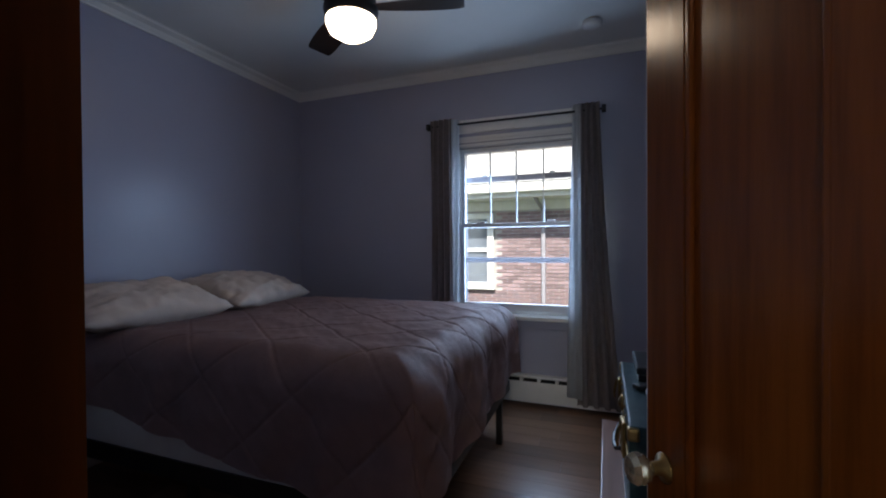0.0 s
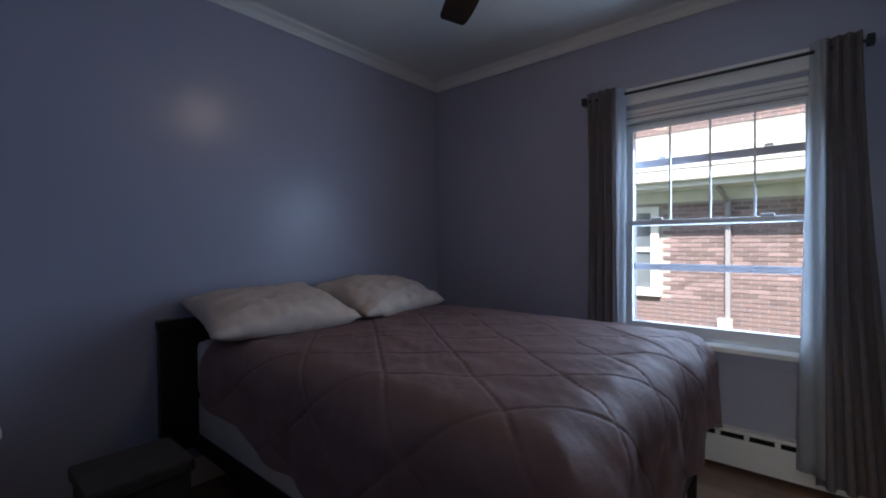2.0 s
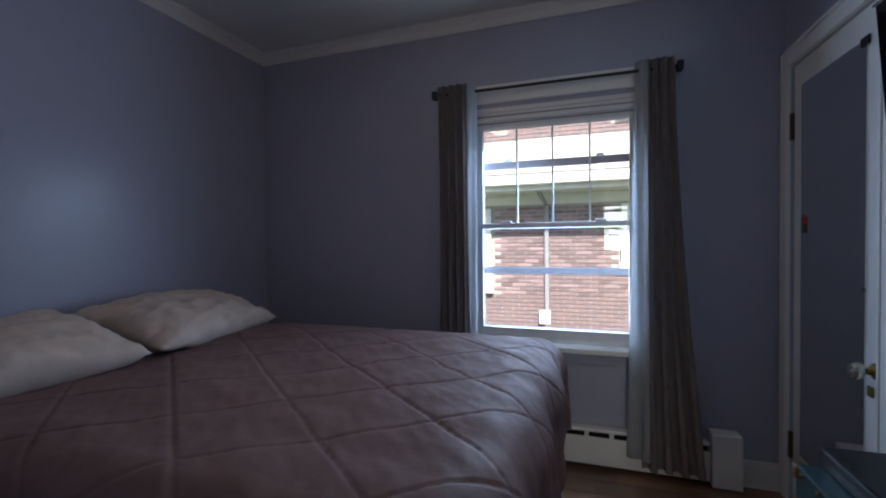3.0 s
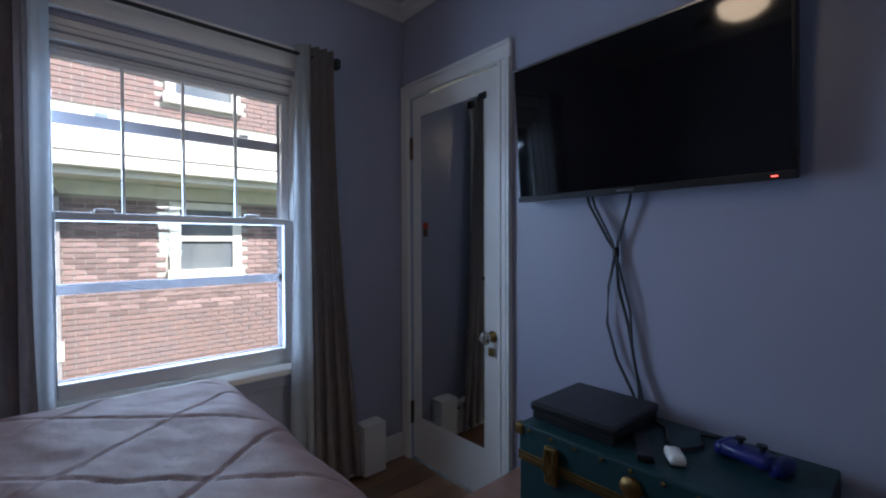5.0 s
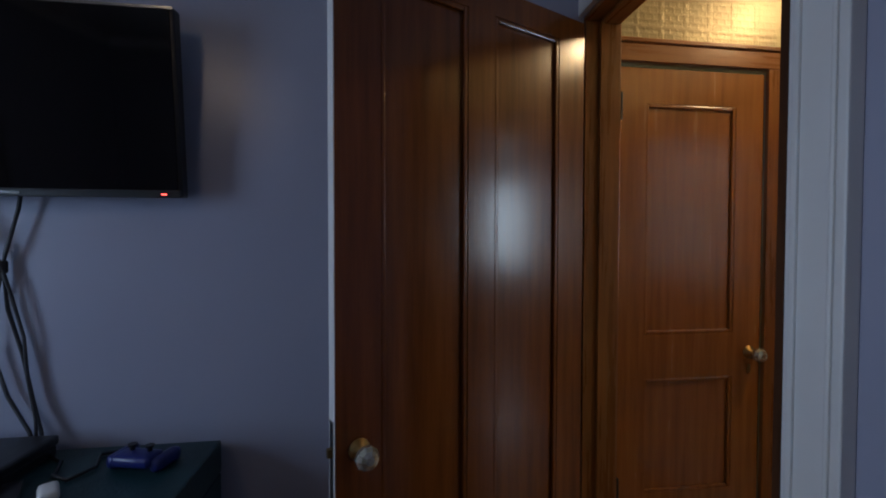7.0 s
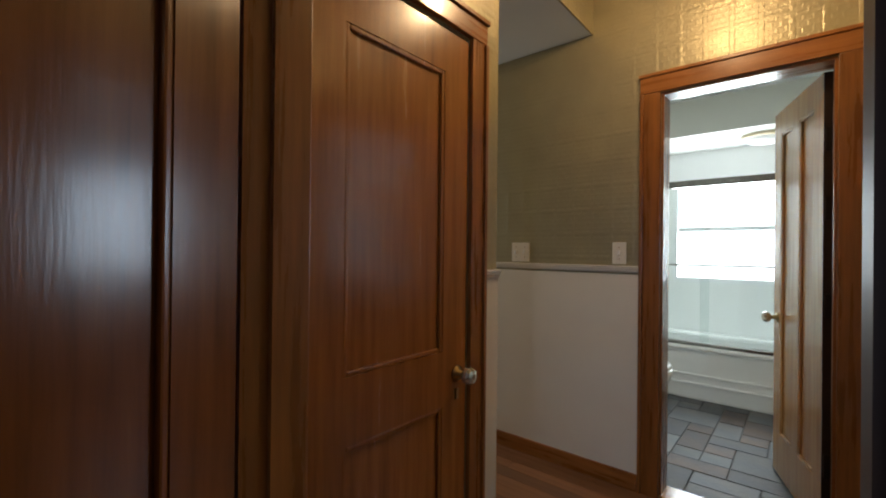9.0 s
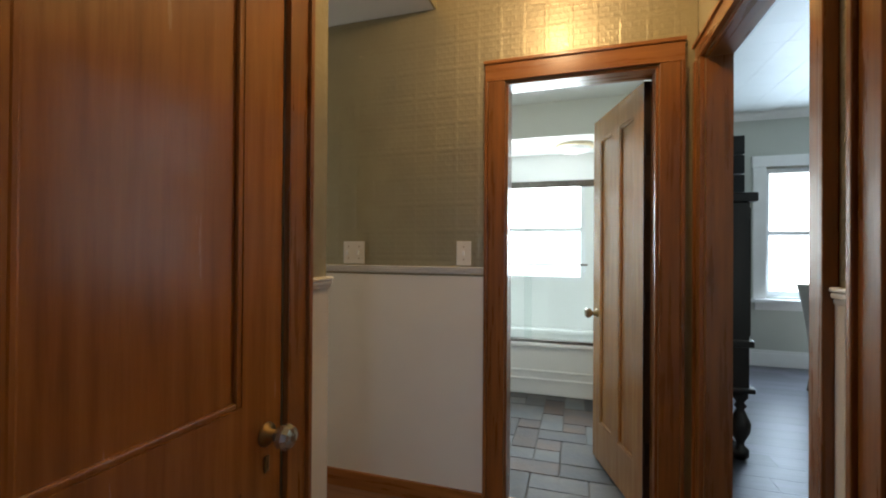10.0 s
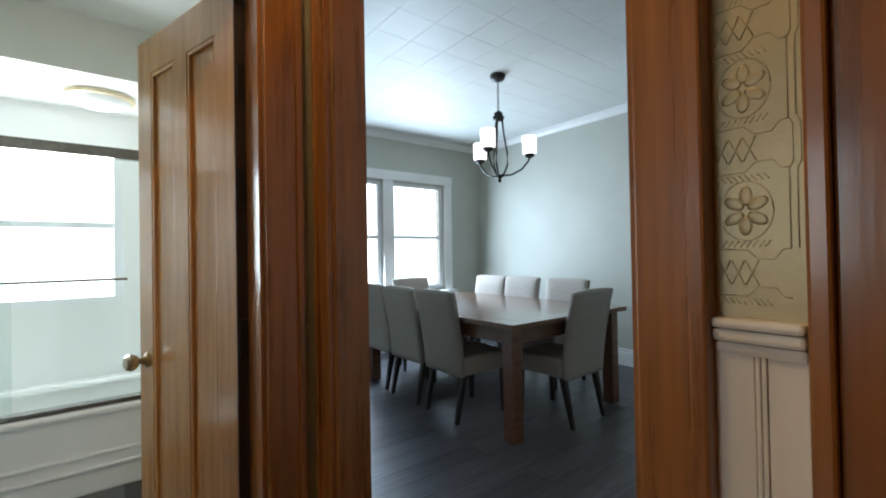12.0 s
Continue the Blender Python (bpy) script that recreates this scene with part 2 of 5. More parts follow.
# Storm frame grey, deepened for backlit rails; also draws the head shadow lines.
ALU = mat("shade_grey_storm_aluminium", (0.34, 0.33, 0.36), (0.29, 0.28, 0.31), scale=12, rough=0.5)
BRONZE = mat("dark_bronze_hinge", (0.10, 0.06, 0.035), (0.07, 0.045, 0.03), scale=40, rough=0.4, metal=0.7)
PANE = glass("window_glass")
DOWNSP = mat("grey_downspout", (0.30, 0.29, 0.31), (0.25, 0.24, 0.26), scale=10, rough=0.6)
TAUPEBOX = mat("taupe_fabric_box", (0.065, 0.058, 0.056), (0.052, 0.047, 0.045), scale=14, rough=0.8, bump=0.3, bscale=160)
CORDG = mat("dark_grey_cord", (0.045, 0.045, 0.05), (0.035, 0.035, 0.04), scale=60, rough=0.55)
SHGLASS = glass("shower_glass", (0.95, 0.975, 0.97), 0.05)
DARKGL = mat("dark_neighbour_glass", (0.10, 0.12, 0.15), (0.16, 0.18, 0.20), scale=2, rough=0.08)
FANDOME = glow("lit_opal_fan_dome", (1.0, 0.77, 0.56), 5.0)
FROST = glow("lit_opal_glass", (1.0, 0.82, 0.62), 1.5)
# Emissive white for the sheet that stands in for blown-out daylight outside.
OUTGLOW = glow("glowing_white_backdrop", (0.92, 0.97, 1.0), 1.6)
SHADEG = mat("white_opal_shade", (0.86, 0.86, 0.84), rough=0.25)
LITSHADE = glow("lit_white_cylinder_glass", (1.0, 0.97, 0.93), 0.7)
REDLED = glow("red_standby_light", (1.0, 0.05, 0.03), 2.5)


# ---- mesh tools ----
def box(bm, x0, y0, z0, x1, y1, z1, bevel=0.0):
    r = bmesh.ops.create_cube(bm, size=1, matrix=Matrix.Translation(((x0 + x1) / 2, (y0 + y1) / 2, (z0 + z1) / 2)) @ Matrix.Diagonal((abs(x1 - x0), abs(y1 - y0), abs(z1 - z0), 1)))
    if bevel:
        es = list({e for v in r["verts"] for e in v.link_edges})
        bmesh.ops.bevel(bm, geom=es, offset=bevel, segments=2, profile=0.6, affect="EDGES")
    return bm


def cyl(bm, m, r1, r2, depth, seg=20):
    bmesh.ops.create_cone(bm, cap_ends=True, segments=seg, radius1=r1, radius2=r2, depth=depth, matrix=m)
    return bm


def rod(bm, a, b, r, seg=12):
    a, b = Vector(a), Vector(b)
    d = b - a
    return cyl(bm, Matrix.Translation((a + b) / 2) @ d.to_track_quat("Z", "Y").to_matrix().to_4x4(), r, r, d.length, seg)


def lathe(bm, profile, m, seg=24):
    """Turn (radius, height) pairs about the local z."""
    rings = []
    for r, z in profile:
        rings.append([bm.verts.new(m @ Vector((r * math.cos(6.2832 * i / seg), r * math.sin(6.2832 * i / seg), z))) for i in range(seg)])
    for a, b in zip(rings, rings[1:]):
        for i in range(seg):
            bm.faces.new((a[i], a[(i + 1) % seg], b[(i + 1) % seg], b[i]))
    bm.faces.new(rings[0][::-1])
    bm.faces.new(rings[-1])
    return bm


def tube(bm, pts, r, seg=8):
    """A bent round bar along points."""
    pts = [Vector(p) for p in pts]
    rings = []
    for i, p in enumerate(pts):
        d = (pts[min(i + 1, len(pts) - 1)] - pts[max(i - 1, 0)]).normalized()
        q = d.to_track_quat("Z", "Y")
        rings.append([bm.verts.new(p + q @ Vector((r * math.cos(6.2832 * k / seg), r * math.sin(6.2832 * k / seg), 0))) for k in range(seg)])
    for a, b in zip(rings, rings[1:]):
        for i in range(seg):
            bm.faces.new((a[i], a[(i + 1) % seg], b[(i + 1) % seg], b[i]))
    bm.faces.new(rings[0][::-1])
    bm.faces.new(rings[-1])
    return bm


def sheet(bm, fn, nu, nv, thick=0.0):
    """A grid surface fn(u, v), both 0 to 1."""
    vs = [[bm.verts.new(fn(i / nu, j / nv)) for j in range(nv + 1)] for i in range(nu + 1)]
    for i in range(nu):
        for j in range(nv):
            bm.faces.new((vs[i][j], vs[i + 1][j], vs[i + 1][j + 1], vs[i][j + 1]))
    return bm


def part(name, bm, material, parent=None, label="", smooth=False, kind=""):
    me = bpy.data.meshes.new(name)
    bmesh.ops.recalc_face_normals(bm, faces=bm.faces)
    bm.to_mesh(me)
    bm.free()
    me.materials.append(material)
    if smooth:
        me.polygons.foreach_set("use_smooth", [True] * len(me.polygons))
    ob = new(name, me)
    if parent:
        ob.parent = parent
        if parent.parent is None:
            ob.matrix_parent_inverse = parent.matrix_basis.inverted()
    return tagged(ob, label, kind=kind)


def thing(name, x, y, z, label, category, group=""):
    ob = new(name)
    ob.matrix_basis = pose(x, y, z)
    ob.empty_display_size = 0.05
    return tagged(ob, label, category, group)


def B():
    return bmesh.new()


def wall(name, axis, p0, p1, a0, a1, z0, z1, material, holes=(), label=""):
    """A wall slab across axis from p0 to p1, along the other axis from a0 to a1, with openings (a0, a1, z0, z1) through it."""
    bm = B()
    A = sorted({a0, a1, *[h[0] for h in holes], *[h[1] for h in holes]})
    Z = sorted({z0, z1, *[h[2] for h in holes], *[h[3] for h in holes]})
    for u0, u1 in zip(A, A[1:]):
        for w0, w1 in zip(Z, Z[1:]):
            if any(h[0] <= u0 and u1 <= h[1] and h[2] <= w0 and w1 <= h[3] for h in holes):
                continue
            if axis == "x":
                box(bm, p0, u0, w0, p1, u1, w1)
            else:
                box(bm, u0, p0, w0, u1, p1, w1)
    bmesh.ops.remove_doubles(bm, verts=bm.verts, dist=1e-5)
    seen = {}
    for f in bm.faces:
        seen.setdefault(tuple(round(c, 4) for c in f.calc_center_median()), []).append(f)
    bmesh.ops.delete(bm, geom=[f for fs in seen.values() if len(fs) > 1 for f in fs], context="FACES_ONLY")
    return tagged(part(name, bm, material), label, "wall", kind="structure")


# ---- bedroom shell ----
ZB = 2.50
wall("wall_bedroom_north", "y", 3.66, 3.86, -2.06, 1.32, 0, 2.62, BLUE, [(-0.405, 0.505, 0.62, 1.98)], "blue painted plaster wall round the window")
wall("wall_bedroom_west", "x", -2.06, -1.88, 0.62, 3.66, 0, 2.62, BLUE, (), "blue painted plaster wall behind the bed")
wall("wall_bedroom_east", "x", 1.12, 1.20, 0.68, 3.66, 0, 2.62, BLUE, [(2.94, 3.595, 0, 2.0)], "blue painted plaster wall behind the television")
wall("wall_bedroom_south", "y", 0.62, 0.68, -1.88, 1.20, 0, 2.62, BLUE, [(0.357, 1.118, 0, 1.99)], "blue painted plaster wall with the bedroom doorway")
tagged(part("ceiling_bedroom", box(B(), -1.88, 0.68, ZB, 1.12, 3.66, 2.6), CEIL), "white painted plaster bedroom ceiling", "ceiling", kind="structure")
tagged(part("floor_bedroom", box(B(), -2.06, 0.62, -0.12, 1.32, 3.86, -0.012), GROUT), "dark underlay of the bedroom floor", "floor", kind="structure")


def crown(name, runs, z, size, material):
    """Cove moulding: runs of (x0, y0, x1, y1, nx, ny), n pointing into the room."""
    bm = B()
    prof = [(0.0, -size), (size * 0.18, -size), (size * 0.22, -size * 0.86), (size * 0.45, -size * 0.5), (size * 0.82, -size * 0.24), (size * 0.86, -size * 0.1), (size, -0.002), (0.0, -0.002)]
    for x0, y0, x1, y1, nx, ny in runs:
        ends = [[bm.verts.new((x + nx * d, y + ny * d, z + h)) for d, h in prof] for x, y in ((x0, y0), (x1, y1))]
        for i in range(len(prof)):
            j = (i + 1) % len(prof)
            bm.faces.new((ends[0][i], ends[0][j], ends[1][j], ends[1][i]))
        bm.faces.new(ends[0]), bm.faces.new(ends[1][::-1])
    return tagged(part(name, bm, material), "white painted cove crown moulding", "moulding", kind="structure")


crown("trim_bedroom_crown", [(-1.88, 3.66, 1.12, 3.66, 0, -1), (-1.88, 0.68, -1.88, 3.66, 1, 0), (1.12, 0.68, 1.12, 3.66, -1, 0), (-1.88, 0.68, 1.12, 0.68, 0, 1)], ZB, 0.066, CEIL)


def baseboard(name, runs, h, material, t=0.016):
    bm = B()
    for x0, y0, x1, y1, nx, ny in runs:
        xa, xb = sorted((x0, x1)) if y0 == y1 else sorted((x0, x0 + nx * t))
        ya, yb = sorted((y0, y1)) if x0 == x1 else sorted((y0, y0 + ny * t))
        box(bm, xa, ya, 0, xb, yb, h * 0.82)
        xa, xb = sorted((x0, x1)) if y0 == y1 else sorted((x0, x0 + nx * t * 0.6))
        ya, yb = sorted((y0, y1)) if x0 == x1 else sorted((y0, y0 + ny * t * 0.6))
        box(bm, xa, ya, h * 0.82, xb, yb, h)
    return tagged(part(name, bm, material), "painted wooden baseboard", "baseboard", kind="structure")


baseboard("baseboard_bedroom", [(0.86, 3.66, 1.1, 3.66, 0, -1), (1.12, 0.70, 1.12, 2.85, -1, 0), (-1.88, 0.70, -1.88, 3.6, 1, 0), (-1.86, 0.68, 0.25, 0.68, 0, 1)], 0.13, WHITE)


def casing(name, axis, p, n, a0, a1, ztop, w, material, head, label, legs=(True, True), parent=None):
    """Flat casing with a raised back band round an opening, on the face p of a wall whose room lies on side n."""
    root = parent or tagged(new(name), label, "door frame", kind="structure")

    def bar(nm, u0, w0, u1, w1, t, mt):
        q0, q1 = sorted((p, p + n * t))
        bm = B()
        if axis == "x":
            box(bm, q0, u0, w0, q1, u1, w1, 0.003)
        else:
            box(bm, u0, q0, w0, u1, q1, w1, 0.003)
        return part(nm, bm, mt, root)

    for on, u0, u1, b0, b1 in ((legs[0], a0 - w, a0, a0 - w, a0 - w + 0.016), (legs[1], a1, a1 + w, a1 + w - 0.016, a1 + w)):
        if on:
            bar("casing_leg", u0 if u0 != b0 else b1, 0.0, u1 if u1 != b1 else b0, ztop, 0.018, material)
            bar("back_band", b0, 0.0, b1, ztop, 0.027, material)
            if material is not WHITE:
                continue
            q0, q1 = (u1 - 0.022, u1 - 0.010) if b0 == u0 else (u0 + 0.010, u0 + 0.022)
            bar("inner_bead", q0, 0.0, q1, ztop, 0.023, material)
            q0, q1 = (b1 + 0.006, b1 + 0.014) if b0 == u0 else (b0 - 0.014, b0 - 0.006)
            bar("outer_bead", q0, 0.0, q1, ztop, 0.0225, material)
    h0, h1 = (a0 - w if legs[0] else a0), (a1 + w if legs[1] else a1)
    bar("casing_head", h0, ztop + 0.001, h1, ztop + w, 0.0195, head)
    bar("head_band", h0 - 0.004, ztop + w - 0.014, h1 + 0.004, ztop + w + 0.002, 0.029, head)
    return root


def knob_set(leaf, bm_at, out, mt_ball, plate=True, keyhole=True):
    """Round knob on a rosette at a point, out being the way it sticks out."""
    p, o = Vector(bm_at), Vector(out).normalized()
    q = o.to_track_quat("Z", "Y").to_matrix().to_4x4()
    m = Matrix.Translation(p) @ q
    k = part("door_knob", lathe(B(), [(0.009, 0.02), (0.012, 0.028), (0.022, 0.034), (0.029, 0.046), (0.029, 0.056), (0.022, 0.067), (0.010, 0.071)], m, 10), mt_ball, leaf, "faceted glass door knob")
    part("rosette", lathe(B(), [(0.027, 0.0), (0.026, 0.004), (0.014, 0.008), (0.011, 0.024)], m, 18), BRASS, leaf, "brass rosette", smooth=True)
    if keyhole:
        part("keyhole_plate", box(B(), p.x - 0.013 + o.x * 0.002, p.y - 0.013 + o.y * 0.002, p.z - 0.085, p.x + 0.013 - abs(o.x) * 0.022, p.y + 0.013 - abs(o.y) * 0.022, p.z - 0.05), BRASS, leaf)
    return k


def panel_leaf(name, parent, width, height, thick, panels, stile_m, panel_m):
    """A framed leaf in its own plane: local x along the leaf from the hinge, y its thickness, z up. Panels are (x0, x1, z0, z1)."""
    xs = sorted({0, width, *[v for p in panels for v in p[:2]]})
    zs = sorted({0, height, *[v for p in panels for v in p[2:]]})
    bm = B()
    for x0, x1 in zip(xs, xs[1:]):
        for z0, z1 in zip(zs, zs[1:]):
            if not any(p[0] <= x0 and x1 <= p[1] and p[2] <= z0 and z1 <= p[3] for p in panels):
                box(bm, x0, -thick / 2, z0, x1, thick / 2, z1)
    frame_ob = part(name, bm, stile_m, parent)
    for x0, x1, z0, z1 in panels:
        part("panel", box(B(), x0 - 0.002, -thick * 0.17, z0 - 0.002, x1 + 0.002, thick * 0.17, z1 + 0.002), panel_m, parent)
        bm = B()
        for s in (-1, 1):
            ya, yb = sorted((s * thick * 0.17, s * thick * 0.47))
            box(bm, x0, ya, z0, x0 + 0.014, yb, z1, 0.004)
            box(bm, x1 - 0.014, ya, z0, x1, yb, z1, 0.004)
            box(bm, x0 + 0.014, ya, z0, x1 - 0.014, yb, z0 + 0.014, 0.004)
            box(bm, x0 + 0.014, ya, z1 - 0.014, x1 - 0.014, yb, z1, 0.004)
        part("panel_moulding", bm, stile_m, parent)
    return frame_ob


# bedroom doorway: jambs, casing and the leaf standing part open
jamb = tagged(new("door_frame_bedroom"), "varnished oak jambs of the bedroom doorway", "door frame", kind="structure")
# Left jamb and stop carry painted-in shade; the right pair stays plain oak.
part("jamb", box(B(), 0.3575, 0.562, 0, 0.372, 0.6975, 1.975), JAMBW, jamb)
part("jamb", box(B(), 1.103, 0.562, 0, 1.118, 0.678, 1.975), OAK, jamb)
part("jamb_head", box(B(), 0.357, 0.562, 1.975, 1.118, 0.678, 1.99), OAKX, jamb)
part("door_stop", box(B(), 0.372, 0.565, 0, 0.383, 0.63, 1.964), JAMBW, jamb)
part("door_stop", box(B(), 1.092, 0.565, 0, 1.103, 0.63, 1.964), OAK, jamb)
part("stop_head", box(B(), 0.383, 0.565, 1.964, 1.092, 0.63, 1.975), OAKX, jamb)
part("strike_plate", box(B(), 0.3715, 0.632, 0.70, 0.3735, 0.664, 0.80), BRASS, jamb)
casing("door_casing_bedroom_side", "y", 0.68, 1, 0.357, 1.118, 1.99, 0.10, WHITE, WHITE, "white painted casing of the bedroom doorway", (True, False))
casing("door_casing_hall_side", "y", 0.56, -1, 0.357, 1.118, 1.99, 0.085, OAK, OAKX, "varnished oak casing of the bedroom doorway")

bd = thing("bedroom_door", 0, 0, 0.008, "red-brown varnished two-panel wooden door standing part open", "door")
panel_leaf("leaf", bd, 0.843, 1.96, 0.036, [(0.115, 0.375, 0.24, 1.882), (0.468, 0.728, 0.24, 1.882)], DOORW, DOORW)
part("painted_back", box(B(), 0.0, -0.0215, 0.0, 0.843, -0.0182, 1.96), WHITE, bd, "white painted inner face")
part("painted_edge", box(B(), 0.8432, -0.0215, 0.0, 0.8455, 0.0175, 1.96), WHITE, bd, "white painted door edge")
part("latch_plate", box(B(), 0.8456, -0.012, 0.62, 0.8475, 0.012, 0.82), CHROME, bd)
part("latch_bolt", box(B(), 0.8475, -0.006, 0.735, 0.857, 0.006, 0.755), BRASS, bd)
knob_set(bd, (0.785, 0.018, 0.745), (0, 1, 0), CRYST)
part("hinge", rod(B(), (-0.004, 0.0, 1.70), (-0.004, 0.0, 1.79), 0.007), BLACK, bd)
part("hinge", rod(B(), (-0.004, 0.0, 0.2), (-0.004, 0.0, 0.29), 0.007), BLACK, bd)
bd.matrix_basis = pose(1.112, 0.695, 0.008, 0, 0, 114.2)

# closet door with a tall mirror
md = thing("mirror_closet_door", 1.14, 3.27, 0.0, "white painted closet door with a full-length mirror", "door")
part("leaf", box(B(), 1.128, 2.955, 0.012, 1.162, 3.583, 1.988, 0.003), WHITE, md)
mi = part("mirror", box(B(), 1.123, 3.046, 0.249, 1.1275, 3.505, 1.883), MIRROR, md, "tall plain mirror")
part("mirror_clip", box(B(), 1.119, 3.04, 1.03, 1.124, 3.056, 1.045), CHROME, md)
part("mirror_clip", box(B(), 1.119, 3.03, 1.86, 1.124, 3.075, 1.89), BLACK, md)
part("sticker", lathe(B(), [(0.022, 0.0), (0.022, 0.002)], Matrix.Translation((1.1225, 3.47, 1.29)) @ pose(0, 0, 0, 0, -90, 0), 14), mat("red_sticker", (0.5, 0.06, 0.03), rough=0.5), md, "small red and brown sticker")
part("sticker", box(B(), 1.1195, 3.455, 1.235, 1.1225, 3.485, 1.275), mat("brown_sticker", (0.12, 0.06, 0.03), rough=0.5), md)
part("hinge", rod(B(), (1.122, 3.588, 1.66), (1.122, 3.588, 1.78), 0.010), BRONZE, md)
part("hinge", rod(B(), (1.122, 3.588, 0.20), (1.122, 3.588, 0.32), 0.010), BRONZE, md)
knob_set(md, (1.127, 2.995, 0.775), (-1, 0, 0), CRYST)
casing("door_casing_mirror_closet", "x", 1.12, -1, 2.945, 3.593, 1.993, 0.072, WHITE, WHITE, "white painted casing of the closet door", (True, False))
tagged(part("trim_closet_corner", box(B(), 1.098, 3.594, 0, 1.119, 3.655, 2.066, 0.003), WHITE), "white painted casing leg in the corner", "trim", kind="structure")


# ---- bedroom window ----
win = tagged(new("window_bedroom"), "white double-hung window with leaded upper lights", "window", kind="structure")
X0, X1, Y = -0.405, 0.505, 3.70


def bars(parent, name, specs, material):
    for s in specs:
        part(name, box(B(), *s, 0.003), material, parent)


bars(win, "window_jamb", [(X0, 3.665, 0.64, X0 + 0.022, 3.85, 1.98), (X1 - 0.022, 3.665, 0.64, X1, 3.85, 1.98), (X0 + 0.022, 3.665, 1.955, X1 - 0.022, 3.85, 1.98)], WHITE)
bars(win, "casing", [(X0 - 0.085, 3.636, 0.63, X0, 3.659, 2.0), (X1, 3.636, 0.63, X1 + 0.085, 3.659, 2.0), (X0 - 0.095, 3.630, 2.001, X1 + 0.095, 3.659, 2.10)], WHITE)
bars(win, "head_stop", [(X0 + 0.023, 3.668, 1.905, X1 - 0.023, 3.70, 1.953), (X0 + 0.023, 3.70, 1.885, X1 - 0.023, 3.745, 1.954)], WHITE)
bars(win, "sash_stile", [(X0 + 0.023, 3.71, 1.29, X0 + 0.055, 3.742, 1.884), (X1 - 0.055, 3.71, 1.29, X1 - 0.023, 3.742, 1.884), (X0 + 0.023, 3.672, 0.66, X0 + 0.06, 3.705, 1.31), (X1 - 0.06, 3.672, 0.66, X1 - 0.023, 3.705, 1.31)], VINYL)
bars(win, "sash_rail", [(X0 + 0.055, 3.71, 1.862, X1 - 0.055, 3.742, 1.884), (X0 + 0.055, 3.708, 1.285, X1 - 0.055, 3.742, 1.318), (X0 + 0.06, 3.672, 1.287, X1 - 0.06, 3.705, 1.315), (X0 + 0.06, 3.672, 0.66, X1 - 0.06, 3.705, 0.715)], VINYL)
# Two thin grey bars laid in as shadow lines of the window head.
bars(win, "head_track", [(X0 + 0.024, 3.664, 1.926, X1 - 0.024, 3.6675, 1.934), (X0 + 0.024, 3.696, 1.893, X1 - 0.024, 3.6995, 1.900)], ALU)
bars(win, "storm_rail", [(X0 + 0.023, 3.798, 1.645, X1 - 0.023, 3.808, 1.69), (X0 + 0.023, 3.798, 1.015, X1 - 0.023, 3.808, 1.055), (X0 + 0.023, 3.798, 0.655, X1 - 0.023, 3.808, 0.70), (X0 + 0.023, 3.798, 1.88, X1 - 0.023, 3.808, 1.954)], ALU)
bars(win, "storm_stile", [(X0 + 0.023, 3.798, 0.70, X0 + 0.045, 3.808, 1.88), (X1 - 0.045, 3.798, 0.70, X1 - 0.023, 3.808, 1.88)], ALU)
w4 = (X1 - X0 - 0.11) / 4
for k in (1, 2, 3):
    part("muntin", box(B(), X0 + 0.055 + w4 * k - 0.005, 3.716, 1.318, X0 + 0.055 + w4 * k + 0.005, 3.736, 1.862), VINYL, win)
for px in (-0.21, 0.305):
    part("sash_lock", box(B(), px - 0.03, 3.674, 1.315, px + 0.03, 3.70, 1.331, 0.006), VINYL, win)
    part("storm_latch", box(B(), px - 0.02, 3.782, 1.69, px + 0.02, 3.80, 1.703, 0.003), VINYL, win)
for z0, z1, yy in ((1.318, 1.862, 3.726), (0.715, 1.287, 3.688)):
    p = part("pane", box(B(), X0 + 0.056, yy - 0.0015, z0, X1 - 0.056, yy + 0.0015, z1), PANE, win)
    p.visible_shadow = False
part("sill", box(B(), X0 - 0.12, 3.60, 0.607, X1 + 0.12, 3.70, 0.635, 0.006), WHITE, win, "white painted window stool")
part("sill_outside", box(B(), X0 - 0.02, 3.705, 0.58, X1 + 0.02, 3.92, 0.655), EAVE, win)
part("apron", box(B(), X0 - 0.09, 3.64, 0.545, X1 + 0.09, 3.659, 0.606, 0.004), BLUE, win, "blue painted apron under the sill")

cr = thing("curtain_rod", 0.03, 3.58, 2.075, "black metal curtain rod with square finials", "curtain rod")
part("rod", rod(B(), (-0.585, 3.578, 2.056), (0.652, 3.578, 2.056), 0.008), BLACK, cr)
for x in (-0.598, 0.665):
    part("finial", box(B(), x - 0.014, 3.555, 2.033, x + 0.014, 3.601, 2.079, 0.007), BLACK, cr)
for x in (-0.405, 0.51):
    part("bracket", rod(B(), (x, 3.578, 2.056), (x, 3.635, 2.045), 0.007), BLACK, cr)


